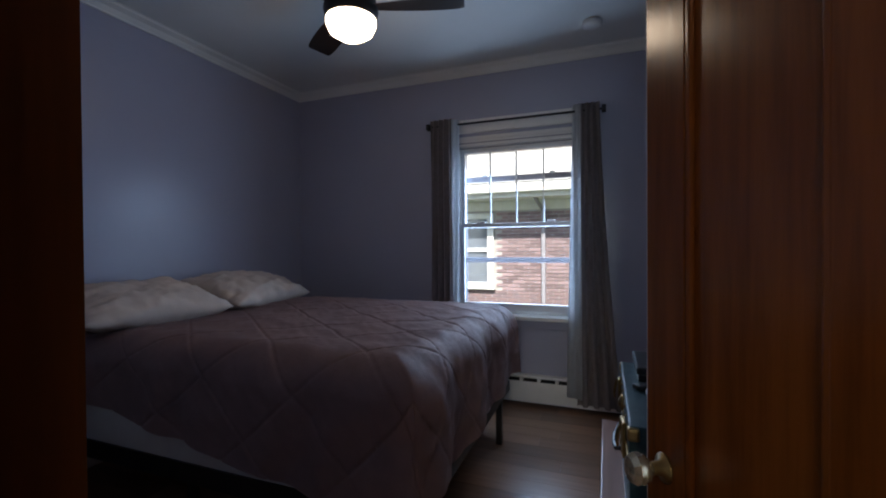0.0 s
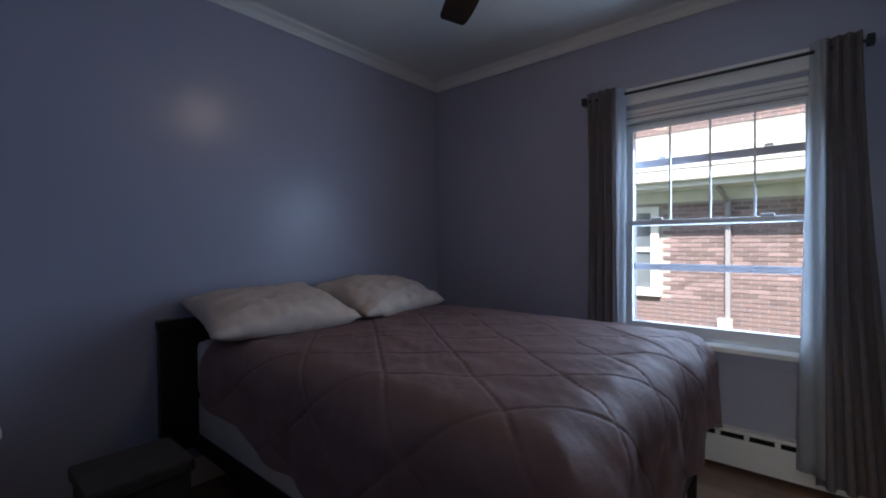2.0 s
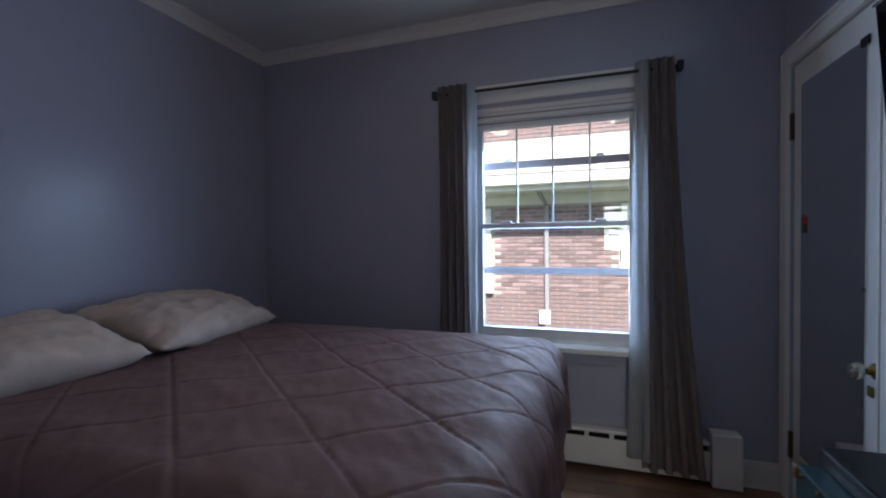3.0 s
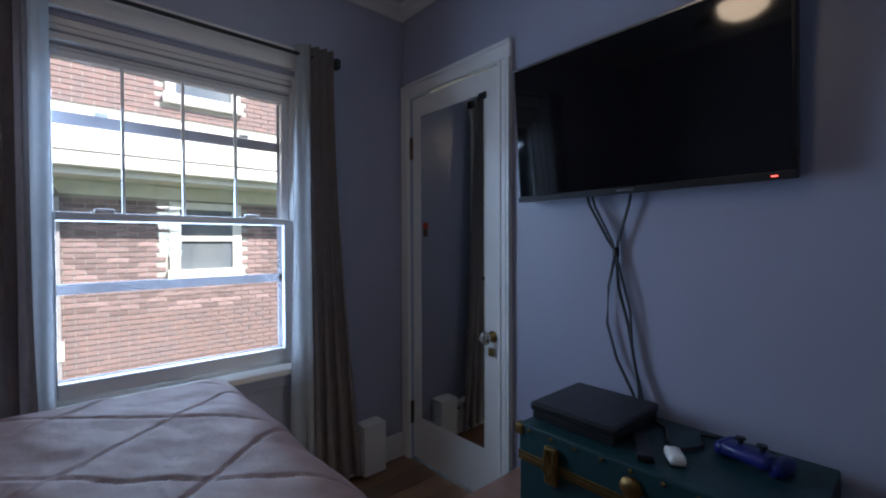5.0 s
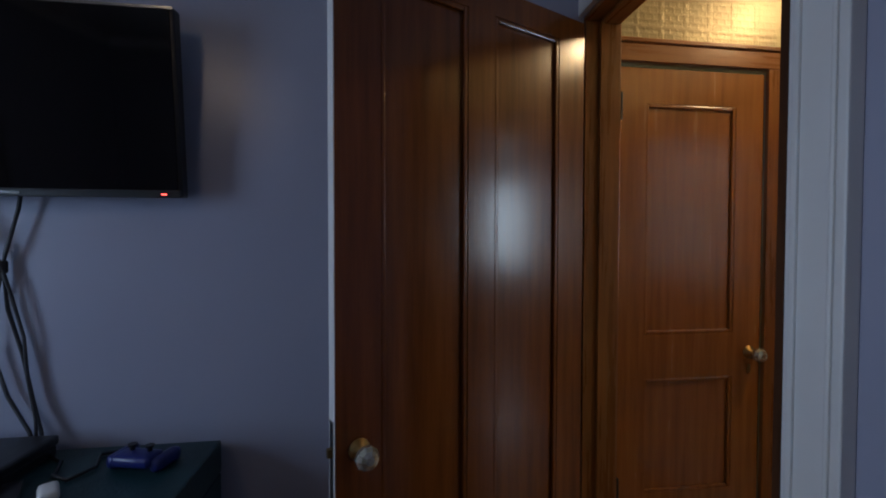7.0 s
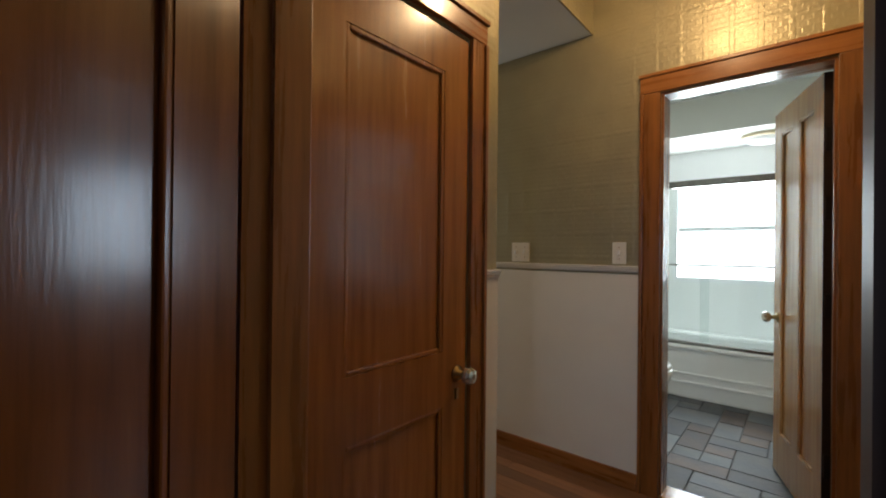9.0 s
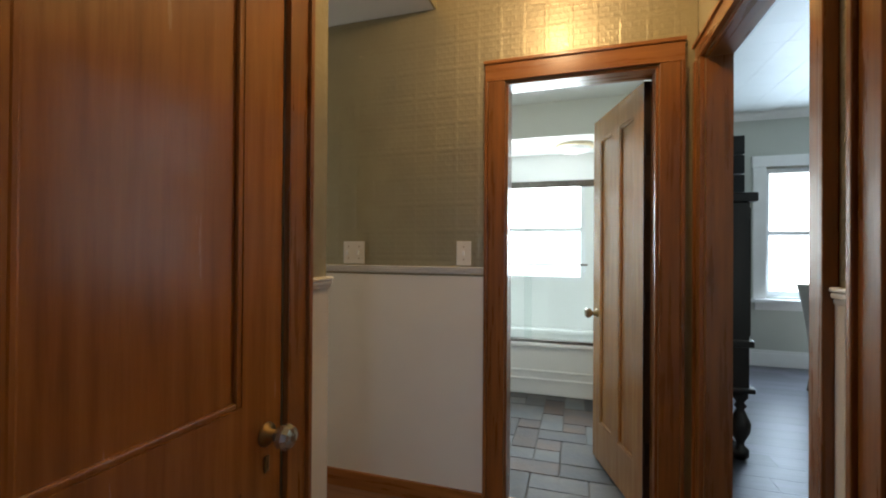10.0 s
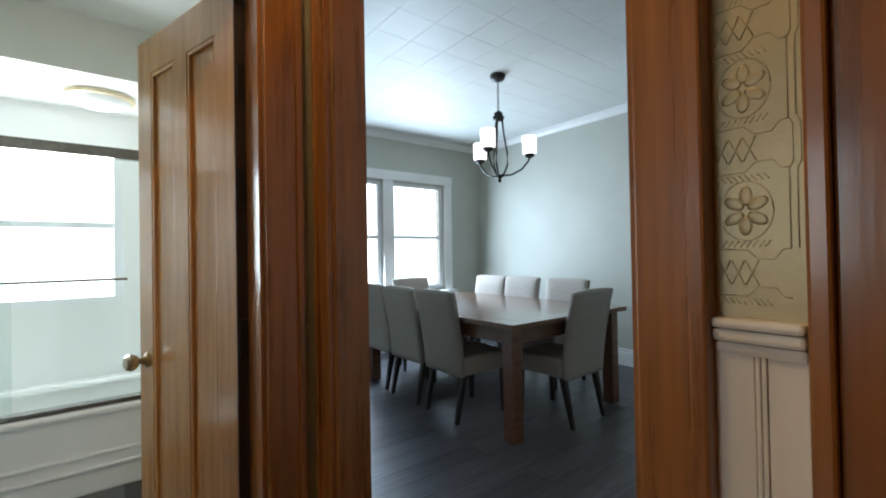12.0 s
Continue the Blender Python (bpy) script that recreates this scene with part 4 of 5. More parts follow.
def rail(name, x0, y0, x1, y1, top=1.129):
    """Chair rail: three stacked rounded fillets."""
    bm = B()
    ex, ey = (0.0, 1) if abs(x1 - x0) > abs(y1 - y0) else (1, 0.0)
    for z0, z1, t in ((top - 0.033, top - 0.022, 0.6), (top - 0.0215, top - 0.010, 0.85), (top - 0.0095, top, 1.0)):
        if ey:
            ya, yb = y0, y0 + (y1 - y0) * t
            box(bm, x0, min(ya, yb), z0, x1, max(ya, yb), z1, 0.004)
        else:
            xa, xb = x0, x0 + (x1 - x0) * t
            box(bm, min(xa, xb), y0, z0, max(xa, xb), y1, z1, 0.004)
    return tagged(part(name, bm, CREAM), "cream painted chair rail", "trim", kind="structure")


rail("trim_rail_south", 1.048, -1.2945, 1.955, -1.270)
rail("trim_rail_west", 0.1685, -0.317, 0.186, -0.248, 1.14)
rail("trim_rail_closet", 1.3095, -0.387, 1.286, -0.288)
rail("trim_rail_return", 1.30, -0.3855, 2.3, -0.402)
tagged(part("baseboard_hall_south", box(B(), 1.048, -1.2868, 0.0, 1.955, -1.272, 0.085, 0.004), OAKX), "dark varnished oak hall baseboard", "baseboard", kind="structure")
tagged(part("baseboard_hall_return", box(B(), 1.30, -0.402, 0.0, 2.3, -0.3905, 0.085, 0.004), OAKX), "dark varnished oak hall baseboard", "baseboard", kind="structure")

# embossed relief of the paper on the narrow strip beside the dining room opening
bm = B()
for k in range(-1, 12):
    zc = 1.237 + k * 0.112
    c = Vector((0.1679, -0.2920, zc))
    if k >= 0:
        tube(bm, [c + Vector((0, 0.021 * math.cos(a * 0.3307), 0.027 * math.sin(a * 0.3307))) for a in range(20)], 0.0006, 6)
    for a in range(6 if k >= 0 else 0):
        th = a * math.pi / 3 + 0.5
        p = c + Vector((0, 0.0105 * math.cos(th), 0.0135 * math.sin(th)))
        bmesh.ops.create_uvsphere(bm, u_segments=8, v_segments=6, radius=1, matrix=Matrix.Translation(p) @ Matrix.Rotation(th, 4, "X") @ Matrix.Diagonal((0.0007, 0.0095, 0.0055, 1)))
    zb = zc + 0.056
    for dz in (-0.021, 0.021):
        tube(bm, [(0.1680, -0.3170, zb + dz), (0.1680, -0.2920, zb + dz), (0.1680, -0.2840, zb + dz * 0.6), (0.1680, -0.2710, zb + dz * 0.6), (0.1680, -0.2650, zb + dz), (0.1680, -0.2595, zb + dz)], 0.0006, 6)
        for j in range(9):
            y0 = -0.3160 + j * 0.0048
            tube(bm, [(0.1679, y0, zb + dz * 1.12), (0.1679, y0 + 0.004, zb + dz * 1.38)], 0.0006, 5)
    for j in range(3):
        y0 = -0.3150 + j * 0.011
        tube(bm, [(0.1679, y0, zb - 0.011), (0.1679, y0 + 0.010, zb + 0.011)], 0.0008, 5)
        tube(bm, [(0.1679, y0 + 0.010, zb - 0.011), (0.1679, y0, zb + 0.011)], 0.0006, 5)
    for y0 in (-0.2595, -0.2540) if k >= 0 else ():
        tube(bm, [(0.1680, y0, zc - 0.034), (0.1680, y0, zc + 0.034), (0.1680, y0 + 0.003, zc + 0.04), (0.1680, y0 + 0.003, zc + 0.072), (0.1680, y0, zc + 0.078)], 0.0006, 6)
tagged(part("trim_paper_relief", bm, PAPER, smooth=True), "raised rosettes and bands pressed in the paper", "wallpaper", kind="structure")

# linen closet door
lc = thing("linen_closet_door", 1.33, 0.12, 0.0, "closed red-brown varnished two-panel closet door", "door")
LM = pose(1.324, 0.437, 0.01, 0, 0, -90)
panel_leaf("leaf", lc, 0.629, 1.908, 0.034, [(0.113, 0.505, 0.22, 0.68), (0.113, 0.505, 0.86, 1.77)], CLOSETW, CLOSETW)
for o in lc.children:
    o.matrix_parent_inverse = lc.matrix_basis.inverted() @ LM
knob_set(lc, (1.306, -0.143, 0.785), (-1, 0, 0), CRYST, keyhole=False)
part("keyhole_plate", box(B(), 1.3035, -0.15, 0.70, 1.3065, -0.136, 0.735), BRASS, lc)
for z in (1.71, 0.2):
    part("hinge", rod(B(), (1.298, 0.438, z), (1.298, 0.438, z + 0.105), 0.008), BLACK, lc, "black butt hinge")
casing("door_casing_linen_closet", "x", 1.31, -1, -0.20, 0.445, 1.935, 0.085, OAK, OAKY, "varnished oak casing of the linen closet")

# bathroom doorway and door
casing("door_casing_bathroom", "y", -1.295, 1, 0.313, 0.952, 1.985, 0.094, OAK, OAKX, "varnished oak casing of the bathroom doorway")
bj = tagged(new("door_frame_bathroom"), "varnished oak jambs of the bathroom doorway", "door frame", kind="structure")
part("jamb", box(B(), 0.940, -1.414, 0, 0.9515, -1.296, 1.972), OAK, bj)
part("jamb", box(B(), 0.3135, -1.414, 0, 0.325, -1.296, 1.972), OAK, bj)
part("jamb_head", box(B(), 0.3135, -1.414, 1.972, 0.9515, -1.296, 1.9845), OAKX, bj)
part("threshold", box(B(), 0.3135, -1.42, 0.0, 0.9515, -1.29, 0.014, 0.004), HONEY, bj, "worn honey oak threshold")
bt = thing("bathroom_door", 0, 0, 0.0, "honey oak two-panel bathroom door standing open", "door")
panel_leaf("leaf", bt, 0.635, 1.955, 0.034, [(0.095, 0.27, 0.22, 1.83), (0.355, 0.53, 0.22, 1.83)], HONEY, HONEY)
knob_set(bt, (0.575, 0.017, 0.84), (0, 1, 0), CRYST)
knob_set(bt, (0.575, -0.017, 0.84), (0, -1, 0), CRYST)
for z in (0.25, 1.62):
    part("hinge", box(B(), -0.012, -0.012, z, 0.004, 0.012, z + 0.1), BLACK, bt, "black butt hinge")
# Dark strip that paints the shaded gap between leaf and jamb.
part("hinge_edge", box(B(), -0.006, -0.0168, 0.0, -0.0008, 0.0168, 1.955, 0.001), ESPR, bt, "dark strip painted for the shaded gap at the hinges")
for z in (0.92, 1.33):
    part("hinge", box(B(), -0.012, -0.012, z, 0.004, 0.012, z + 0.1), BLACK, bt, "black butt hinge")
bt.matrix_basis = pose(0.338, -1.425, 0.012, 0, 0, -73)

# dining room opening
casing("door_casing_dining", "x", 0.168, 1, -1.20, -0.388, 1.965, 0.071, OAK, OAKY, "varnished oak casing of the dining room opening")
dj = tagged(new("door_frame_dining"), "varnished oak jambs of the dining room opening", "door frame", kind="structure")
part("jamb", box(B(), 0.077, -1.2, 0, 0.167, -1.186, 1.952), OAK, dj)
part("jamb", box(B(), 0.077, -0.402, 0, 0.167, -0.3885, 1.952), OAK, dj)
part("jamb_head", box(B(), 0.077, -1.2, 1.952, 0.167, -0.3885, 1.9645), OAKY, dj)

# closed side door in the west wall
casing("door_casing_side_room", "x", 0.168, 1, -0.169, 0.44, 1.965, 0.076, OAK, OAKY, "varnished oak casing of the side room door")
sj = tagged(new("door_frame_side_room"), "dark varnished jambs of the side room door", "door frame", kind="structure")
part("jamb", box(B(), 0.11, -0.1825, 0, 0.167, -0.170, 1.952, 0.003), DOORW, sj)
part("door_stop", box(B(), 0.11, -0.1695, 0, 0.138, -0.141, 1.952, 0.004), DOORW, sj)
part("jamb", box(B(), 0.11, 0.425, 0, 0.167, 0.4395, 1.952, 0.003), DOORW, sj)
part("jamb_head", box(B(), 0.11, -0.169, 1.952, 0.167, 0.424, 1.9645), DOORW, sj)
sr = thing("side_room_door", 0.12, 0.14, 0, "closed satin golden door of the side room", "door")
part("leaf", box(B(), 0.109, -0.140, 0.01, 0.126, 0.423, 1.95, 0.003), TANDOOR, sr)

# switches
for nm, y0, x0, x1, n, lb in (("double_light_switch", -1.294, 1.666, 1.784, 2, "cream plastic double toggle switch plate"), ("light_switch", -1.294, 1.110, 1.180, 1, "cream plastic toggle switch plate")):
    sw = thing(nm, (x0 + x1) / 2, y0, 1.19, lb, "light switch")
    part("plate", box(B(), x0, -1.2945, 1.137, x1, -1.287, 1.25, 0.003), CREAM, sw)
    for k in range(n):
        cx = x0 + (x1 - x0) * (k + 0.5) / n
        part("toggle", box(B(), cx - 0.005, -1.287, 1.183, cx + 0.005, -1.273, 1.205, 0.002), WHITE, sw)
        for dz in (-0.03, 0.03):
            part("screw", lathe(B(), [(0.0035, 0), (0.003, 0.0015)], Matrix.Translation((cx, -1.287, 1.194 + dz)) @ pose(0, 0, 0, -90, 0, 0), 8), BRASS, sw)

hl = thing("hall_ceiling_light", 0.72, -0.62, ZH, "small opal glass hall ceiling light", "ceiling light")
part("base", lathe(B(), [(0.09, 2.575), (0.10, 2.58), (0.10, 2.599)], Matrix.Translation((0.72, -0.62, 0))), BRASS, hl, smooth=True)
dome = part("dome", lathe(B(), [(0.01, 2.50), (0.07, 2.515), (0.10, 2.55), (0.105, 2.575)], Matrix.Translation((0.72, -0.62, 0))), FROST, hl, "lit opal glass dome", True)


# ---- bathroom ----
wall("wall_bath_west", "x", 0.108, 0.17, -3.85, -1.416, 0, 2.5, BATHP, (), "pale painted bathroom wall")
wall("wall_bath_east", "x", 1.9, 1.98, -3.85, -1.416, 0, 2.5, BATHP, (), "pale painted bathroom wall")
wall("wall_bath_south", "y", -3.92, -3.78, 0.11, 1.98, 0, 2.5, TUBW, [(0.56, 1.42, 0.92, 1.93)], "glossy white tub surround wall with a window")
wall("wall_bath_north", "y", -1.42, -1.4155, 0.17, 1.9, 0, 2.5, BATHP, [(0.313, 0.952, 0, 1.985)], "pale painted bathroom wall round the door")
wall("wall_tub_lintel", "y", -3.08, -2.98, 0.17, 1.9, 2.16, 2.5, BATHP, (), "pale painted wall above the tub alcove")
tagged(part("ceiling_bathroom", box(B(), 0.11, -2.99, 2.45, 1.98, -1.415, 2.55), CEIL), "white bathroom ceiling", "ceiling", kind="structure")
tagged(part("ceiling_tub_alcove", box(B(), 0.17, -3.78, 2.18, 1.9, -3.081, 2.3), TUBW), "white ceiling of the tub alcove", "ceiling", kind="structure")
tagged(part("floor_bathroom", box(B(), 0.11, -3.92, -0.12, 1.98, -1.401, -0.008), GROUT), "grey grout bed of the slate floor", "floor", kind="structure")
bw = tagged(new("window_bathroom"), "bright bathroom window over the tub", "window", kind="structure")
bars(bw, "window_frame", [(0.56, -3.84, 0.92, 0.60, -3.78, 1.93), (1.38, -3.84, 0.92, 1.42, -3.78, 1.93), (0.60, -3.84, 1.89, 1.38, -3.78, 1.93), (0.60, -3.84, 0.92, 1.38, -3.78, 0.96), (0.60, -3.83, 1.41, 1.38, -3.79, 1.45)], VINYL)
p = part("pane", box(B(), 0.60, -3.815, 0.96, 1.38, -3.811, 1.89), PANE, bw)
p.visible_shadow = False

tub = thing("bathtub", 1.03, -3.4, 0, "glossy white acrylic bathtub with a ribbed apron", "bathtub")
bm = B()
box(bm, 0.172, -3.06, 0.0, 1.898, -3.02, 0.405, 0.015)
part("apron", bm, TUBW, tub, smooth=False)
for z in (0.12, 0.19):
    part("apron_rib", box(B(), 0.26, -3.022, z, 1.80, -3.008, z + 0.022, 0.008), TUBW, tub)
part("rim", box(B(), 0.172, -3.11, 0.405, 1.898, -2.99, 0.44, 0.014), TUBW, tub)
part("back_rim", box(B(), 0.172, -3.779, 0.405, 1.898, -3.68, 0.44, 0.014), TUBW, tub)
part("basin", box(B(), 0.174, -3.68, 0.05, 1.896, -3.065, 0.10, 0.01), TUBW, tub)
part("surround_panel", box(B(), 0.1705, -3.778, 0.441, 0.186, -2.985, 1.95, 0.006), TUBW, tub)

sh = thing("shower_doors", 1.03, -3.05, 0.44, "sliding glass shower doors in a nickel frame", "shower door")
part("header", box(B(), 0.188, -3.075, 1.744, 1.895, -3.02, 1.80, 0.004), NICKEL, sh, "brushed nickel header rail")
part("sill_track", box(B(), 0.188, -3.085, 0.441, 1.895, -3.015, 0.465, 0.004), NICKEL, sh, "brushed nickel track")
part("side_post", box(B(), 0.188, -3.07, 0.466, 0.21, -3.03, 1.744, 0.003), CHROME, sh)
part("side_post", box(B(), 1.873, -3.07, 0.466, 1.895, -3.03, 1.744, 0.003), CHROME, sh)
for x0, x1, yy in ((0.46, 1.06, -3.040), (1.0, 1.87, -3.062)):
    g = part("glass_panel", box(B(), x0, yy - 0.003, 0.467, x1, yy + 0.003, 1.743), SHGLASS, sh, "clear glass sliding panel")
    g.visible_shadow = False
part("panel_edge", box(B(), 0.44, -3.052, 0.467, 0.462, -3.028, 1.743, 0.003), NICKEL, sh, "dark nickel edge of the sliding panel")
tb = part("towel_bar", rod(B(), (0.55, -2.985, 1.10), (1.75, -2.985, 1.10), 0.007), CHROME, sh, "nickel towel bar")
for x in (0.56, 1.74):
    part("bar_post", rod(B(), (x, -2.985, 1.10), (x, -3.036, 1.10), 0.008), CHROME, sh)
bl = thing("bath_ceiling_light", 0.62, -3.4, 2.18, "round opal glass light over the tub", "ceiling light")
part("dome", lathe(B(), [(0.01, 2.105), (0.10, 2.115), (0.15, 2.145), (0.16, 2.179)], Matrix.Translation((0.66, -3.42, 0)), 30), SHADEG, bl, "white glass dome", True)
part("ring", lathe(B(), [(0.158, 2.150), (0.170, 2.155), (0.170, 2.179)], Matrix.Translation((0.66, -3.42, 0)), 30), PALEBR, bl, "pale gold ring")
tl = thing("toilet", 1.3, -2.3, 0, "white porcelain toilet with a closed lid", "toilet")
part("bowl", lathe(B(), [(0.11, 0.0), (0.12, 0.1), (0.10, 0.18), (0.17, 0.33), (0.185, 0.39), (0.18, 0.40)], Matrix.Translation((1.32, -2.25, 0)) @ Matrix.Diagonal((1.25, 1, 1, 1))), TUBW, tl, smooth=True)
part("seat_lid", lathe(B(), [(0.19, 0.402), (0.195, 0.41), (0.185, 0.43)], Matrix.Translation((1.34, -2.25, 0)) @ Matrix.Diagonal((1.25, 1, 1, 1))), TUBW, tl, smooth=True)
part("tank", box(B(), 1.66, -2.47, 0.36, 1.87, -2.03, 0.76, 0.02), TUBW, tl)
part("tank_lid", box(B(), 1.65, -2.48, 0.761, 1.88, -2.02, 0.795, 0.01), TUBW, tl)


# ---- dining room ----
ZD = 2.72
wall("wall_dining_south", "y", -4.93, -4.75, -3.8, 0.11, 0, 2.9, SAGE, [(-2.98, -2.17, 0.74, 2.12), (-2.03, -1.30, 0.74, 2.12)], "sage grey wall with a pair of windows")
wall("wall_dining_west", "x", -3.8, -3.64, -4.75, 0.62, 0, 2.9, SAGE, (), "sage grey dining room wall")
wall("wall_dining_east", "x", 0.076, 0.1075, -4.75, 0.62, 0, 2.9, SAGE, [(-1.20, -0.388, 0, 1.965)], "sage grey wall round the hall opening")
wall("wall_dining_north", "y", 0.52, 0.615, -3.64, 0.076, 0, 2.9, SAGE, (), "sage grey dining room wall")
tagged(part("floor_dining", box(B(), -3.8, -4.93, -0.12, 0.109, 0.615, -0.012), GROUT), "dark underlay of the dining floor", "floor", kind="structure")
bm = box(B(), -3.8, -4.93, ZD + 0.008, 0.11, 0.615, ZD + 0.12)
for i in range(14):
    for j in range(18):
        x0, y0 = -3.64 + i * 0.285, -4.75 + j * 0.2975
        box(bm, x0, y0, ZD, min(x0 + 0.2822, 0.076), min(y0 + 0.2947, 0.515), ZD + 0.0078)
tagged(part("ceiling_dining", bm, CEIL), "white tiled dining room ceiling", "ceiling", kind="structure")
crown("trim_dining_crown", [(-3.64, -4.75, 0.076, -4.75, 0, 1), (-3.64, -4.75, -3.64, 0.52, 1, 0), (0.076, -4.75, 0.076, 0.52, -1, 0), (-3.64, 0.52, 0.076, 0.52, 0, -1)], ZD - 0.001, 0.075, WHITE)
baseboard("baseboard_dining", [(-3.64, -4.75, 0.04, -4.75, 0, 1), (-3.64, -4.73, -3.64, 0.52, 1, 0), (0.076, -4.73, 0.076, -1.29, -1, 0)], 0.17, WHITE)
dw = tagged(new("window_dining"), "pair of white double-hung windows in one casing", "window", kind="structure")
bars(dw, "casing", [(-3.10, -4.749, 0.72, -2.98, -4.722, 2.13), (-2.17, -4.749, 0.72, -2.03, -4.722, 2.13), (-1.30, -4.749, 0.72, -1.18, -4.722, 2.13), (-3.11, -4.749, 2.131, -1.17, -4.718, 2.25)], WHITE)
bars(dw, "sill", [(-3.14, -4.77, 0.685, -1.14, -4.66, 0.719)], WHITE)
bars(dw, "apron", [(-3.08, -4.749, 0.60, -1.20, -4.728, 0.684)], WHITE)
for a, b in ((-2.98, -2.17), (-2.03, -1.30)):
    bars(dw, "sash_stile", [(a, -4.83, 0.74, a + 0.05, -4.79, 2.12), (b - 0.05, -4.83, 0.74, b, -4.79, 2.12)], VINYL)
    bars(dw, "sash_rail", [(a + 0.05, -4.83, 0.74, b - 0.05, -4.79, 0.80), (a + 0.05, -4.83, 1.40, b - 0.05, -4.79, 1.445), (a + 0.05, -4.83, 2.07, b - 0.05, -4.79, 2.12)], VINYL)
    for z0, z1 in ((0.80, 1.40), (1.445, 2.07)):
        p = part("pane", box(B(), a + 0.05, -4.812, z0, b - 0.05, -4.809, z1), PANE, dw)
        p.visible_shadow = False

tbx0, tbx1, tby0, tby1 = -2.62, -1.30, -3.95, -1.95
dt = thing("dining_table", -1.96, -2.95, 0, "large red-brown wooden dining table", "table")
for k in range(9):
    w = (tbx1 - tbx0) / 9
    part("tabletop_board", box(B(), tbx0 + k * w + 0.0008, tby0, 0.725, tbx0 + (k + 1) * w - 0.0008, tby1, 0.76, 0.003), TABLEW, dt)
part("apron", box(B(), tbx0 + 0.07, tby0 + 0.07, 0.62, tbx1 - 0.07, tby0 + 0.095, 0.724), TABLEW, dt)
part("apron", box(B(), tbx0 + 0.07, tby1 - 0.095, 0.62, tbx1 - 0.07, tby1 - 0.07, 0.724), TABLEW, dt)
part("apron", box(B(), tbx0 + 0.07, tby0 + 0.095, 0.62, tbx0 + 0.095, tby1 - 0.095, 0.724), TABLEW, dt)
part("apron", box(B(), tbx1 - 0.095, tby0 + 0.095, 0.62, tbx1 - 0.07, tby1 - 0.095, 0.724), TABLEW, dt)
for x, y in ((tbx0 + 0.05, tby0 + 0.05), (tbx1 - 0.14, tby0 + 0.05), (tbx0 + 0.05, tby1 - 0.14), (tbx1 - 0.14, tby1 - 0.14)):
    part("leg", box(B(), x, y, 0.0, x + 0.09, y + 0.09, 0.724, 0.006), TABLEW, dt)


def parsons_chair():
    """Upholstered chair, front towards local +y, origin on the floor under its seat."""
    c = thing("dining_chair", 0, 0, 0, "oatmeal linen parsons chair with dark wooden legs", "chair", "chairs round the dining table")
    bm = box(B(), -0.23, -0.20, 0.33, 0.23, 0.25, 0.465, 0.03)
    part("seat", bm, LINEN, c, smooth=False)

    def back(u, v, s):
        x = (u * 2 - 1) * (0.232 - 0.012 * (1 - v))
        z = 0.33 + v * 0.61 - (0.012 * abs(u * 2 - 1) ** 4 if v > 0.97 else 0)
        yb = -0.215 - 0.09 * v ** 1.5
        edge = min(1, 8 * min(u, 1 - u, 1 - v, v + 0.06))
        return (x, yb + s * (0.022 + 0.016 * edge), z)

    bm = B()
    sheet(bm, lambda u, v: back(u, v, 1), 16, 20)
    sheet(bm, lambda u, v: back(u, v, -1), 16, 20)
    ed = [e for e in bm.edges if e.is_boundary]
    bmesh.ops.bridge_loops(bm, edges=ed)
    part("backrest", bm, LINEN, c, smooth=True)
    for x, y, sy in ((-0.19, 0.20, 0.0), (0.19, 0.20, 0.0), (-0.19, -0.18, -0.07), (0.19, -0.18, -0.07)):
        bm = cyl(B(), Matrix.Translation((x, y, 0.17)) @ pose(0, 0, 0, 0, 0, 45), 0.017, 0.030, 0.34, 4)
        for v in bm.verts:
            if v.co.z < 0.1:
                v.co.y += sy
        part("leg", bm, ESPR, c)
    return c


ch = parsons_chair()
spots = [(-1.57, -3.70, 91), (-1.56, -3.19, 90), (-1.55, -2.67, 88), (-2.62, -3.78, -90), (-2.62, -3.30, -91), (-2.62, -2.71, -88), (-2.06, -3.90, 1), (-2.02, -2.17, 181)]
ch.matrix_basis = pose(*spots[0][:2], 0, 0, 0, spots[0][2])
for x, y, a in spots[1:]:
    copy_thing(ch, pose(x, y, 0, 0, 0, a))

cx, cy = -2.0, -2.72
cd = thing("chandelier", cx, cy, ZD, "dark bronze chandelier with white cylinder shades", "chandelier")
CM = Matrix.Translation((cx, cy, 0))
part("canopy", lathe(B(), [(0.012, 2.665), (0.05, 2.675), (0.065, 2.70), (0.065, 2.719)], CM), BLACK, cd, smooth=True)
for k in range(9):
    z = 2.655 - k * 0.028
    pts = [Vector((cx, cy, z)) + Matrix.Rotation(k * 1.5708, 3, "Z") @ Vector((0.009 * math.cos(a * 0.7854), 0, 0.018 * math.sin(a * 0.7854))) for a in range(9)]
    part("chain_link", tube(B(), pts, 0.0025, 6), BLACK, cd)
part("hub", lathe(B(), [(0.012, 2.32), (0.045, 2.335), (0.05, 2.36), (0.03, 2.375), (0.04, 2.39), (0.015, 2.41)], CM), BLACK, cd, smooth=True)
part("bottom_finial", lathe(B(), [(0.004, 1.80), (0.018, 1.815), (0.010, 1.835), (0.035, 1.85), (0.03, 1.865)], CM), BLACK, cd, smooth=True)
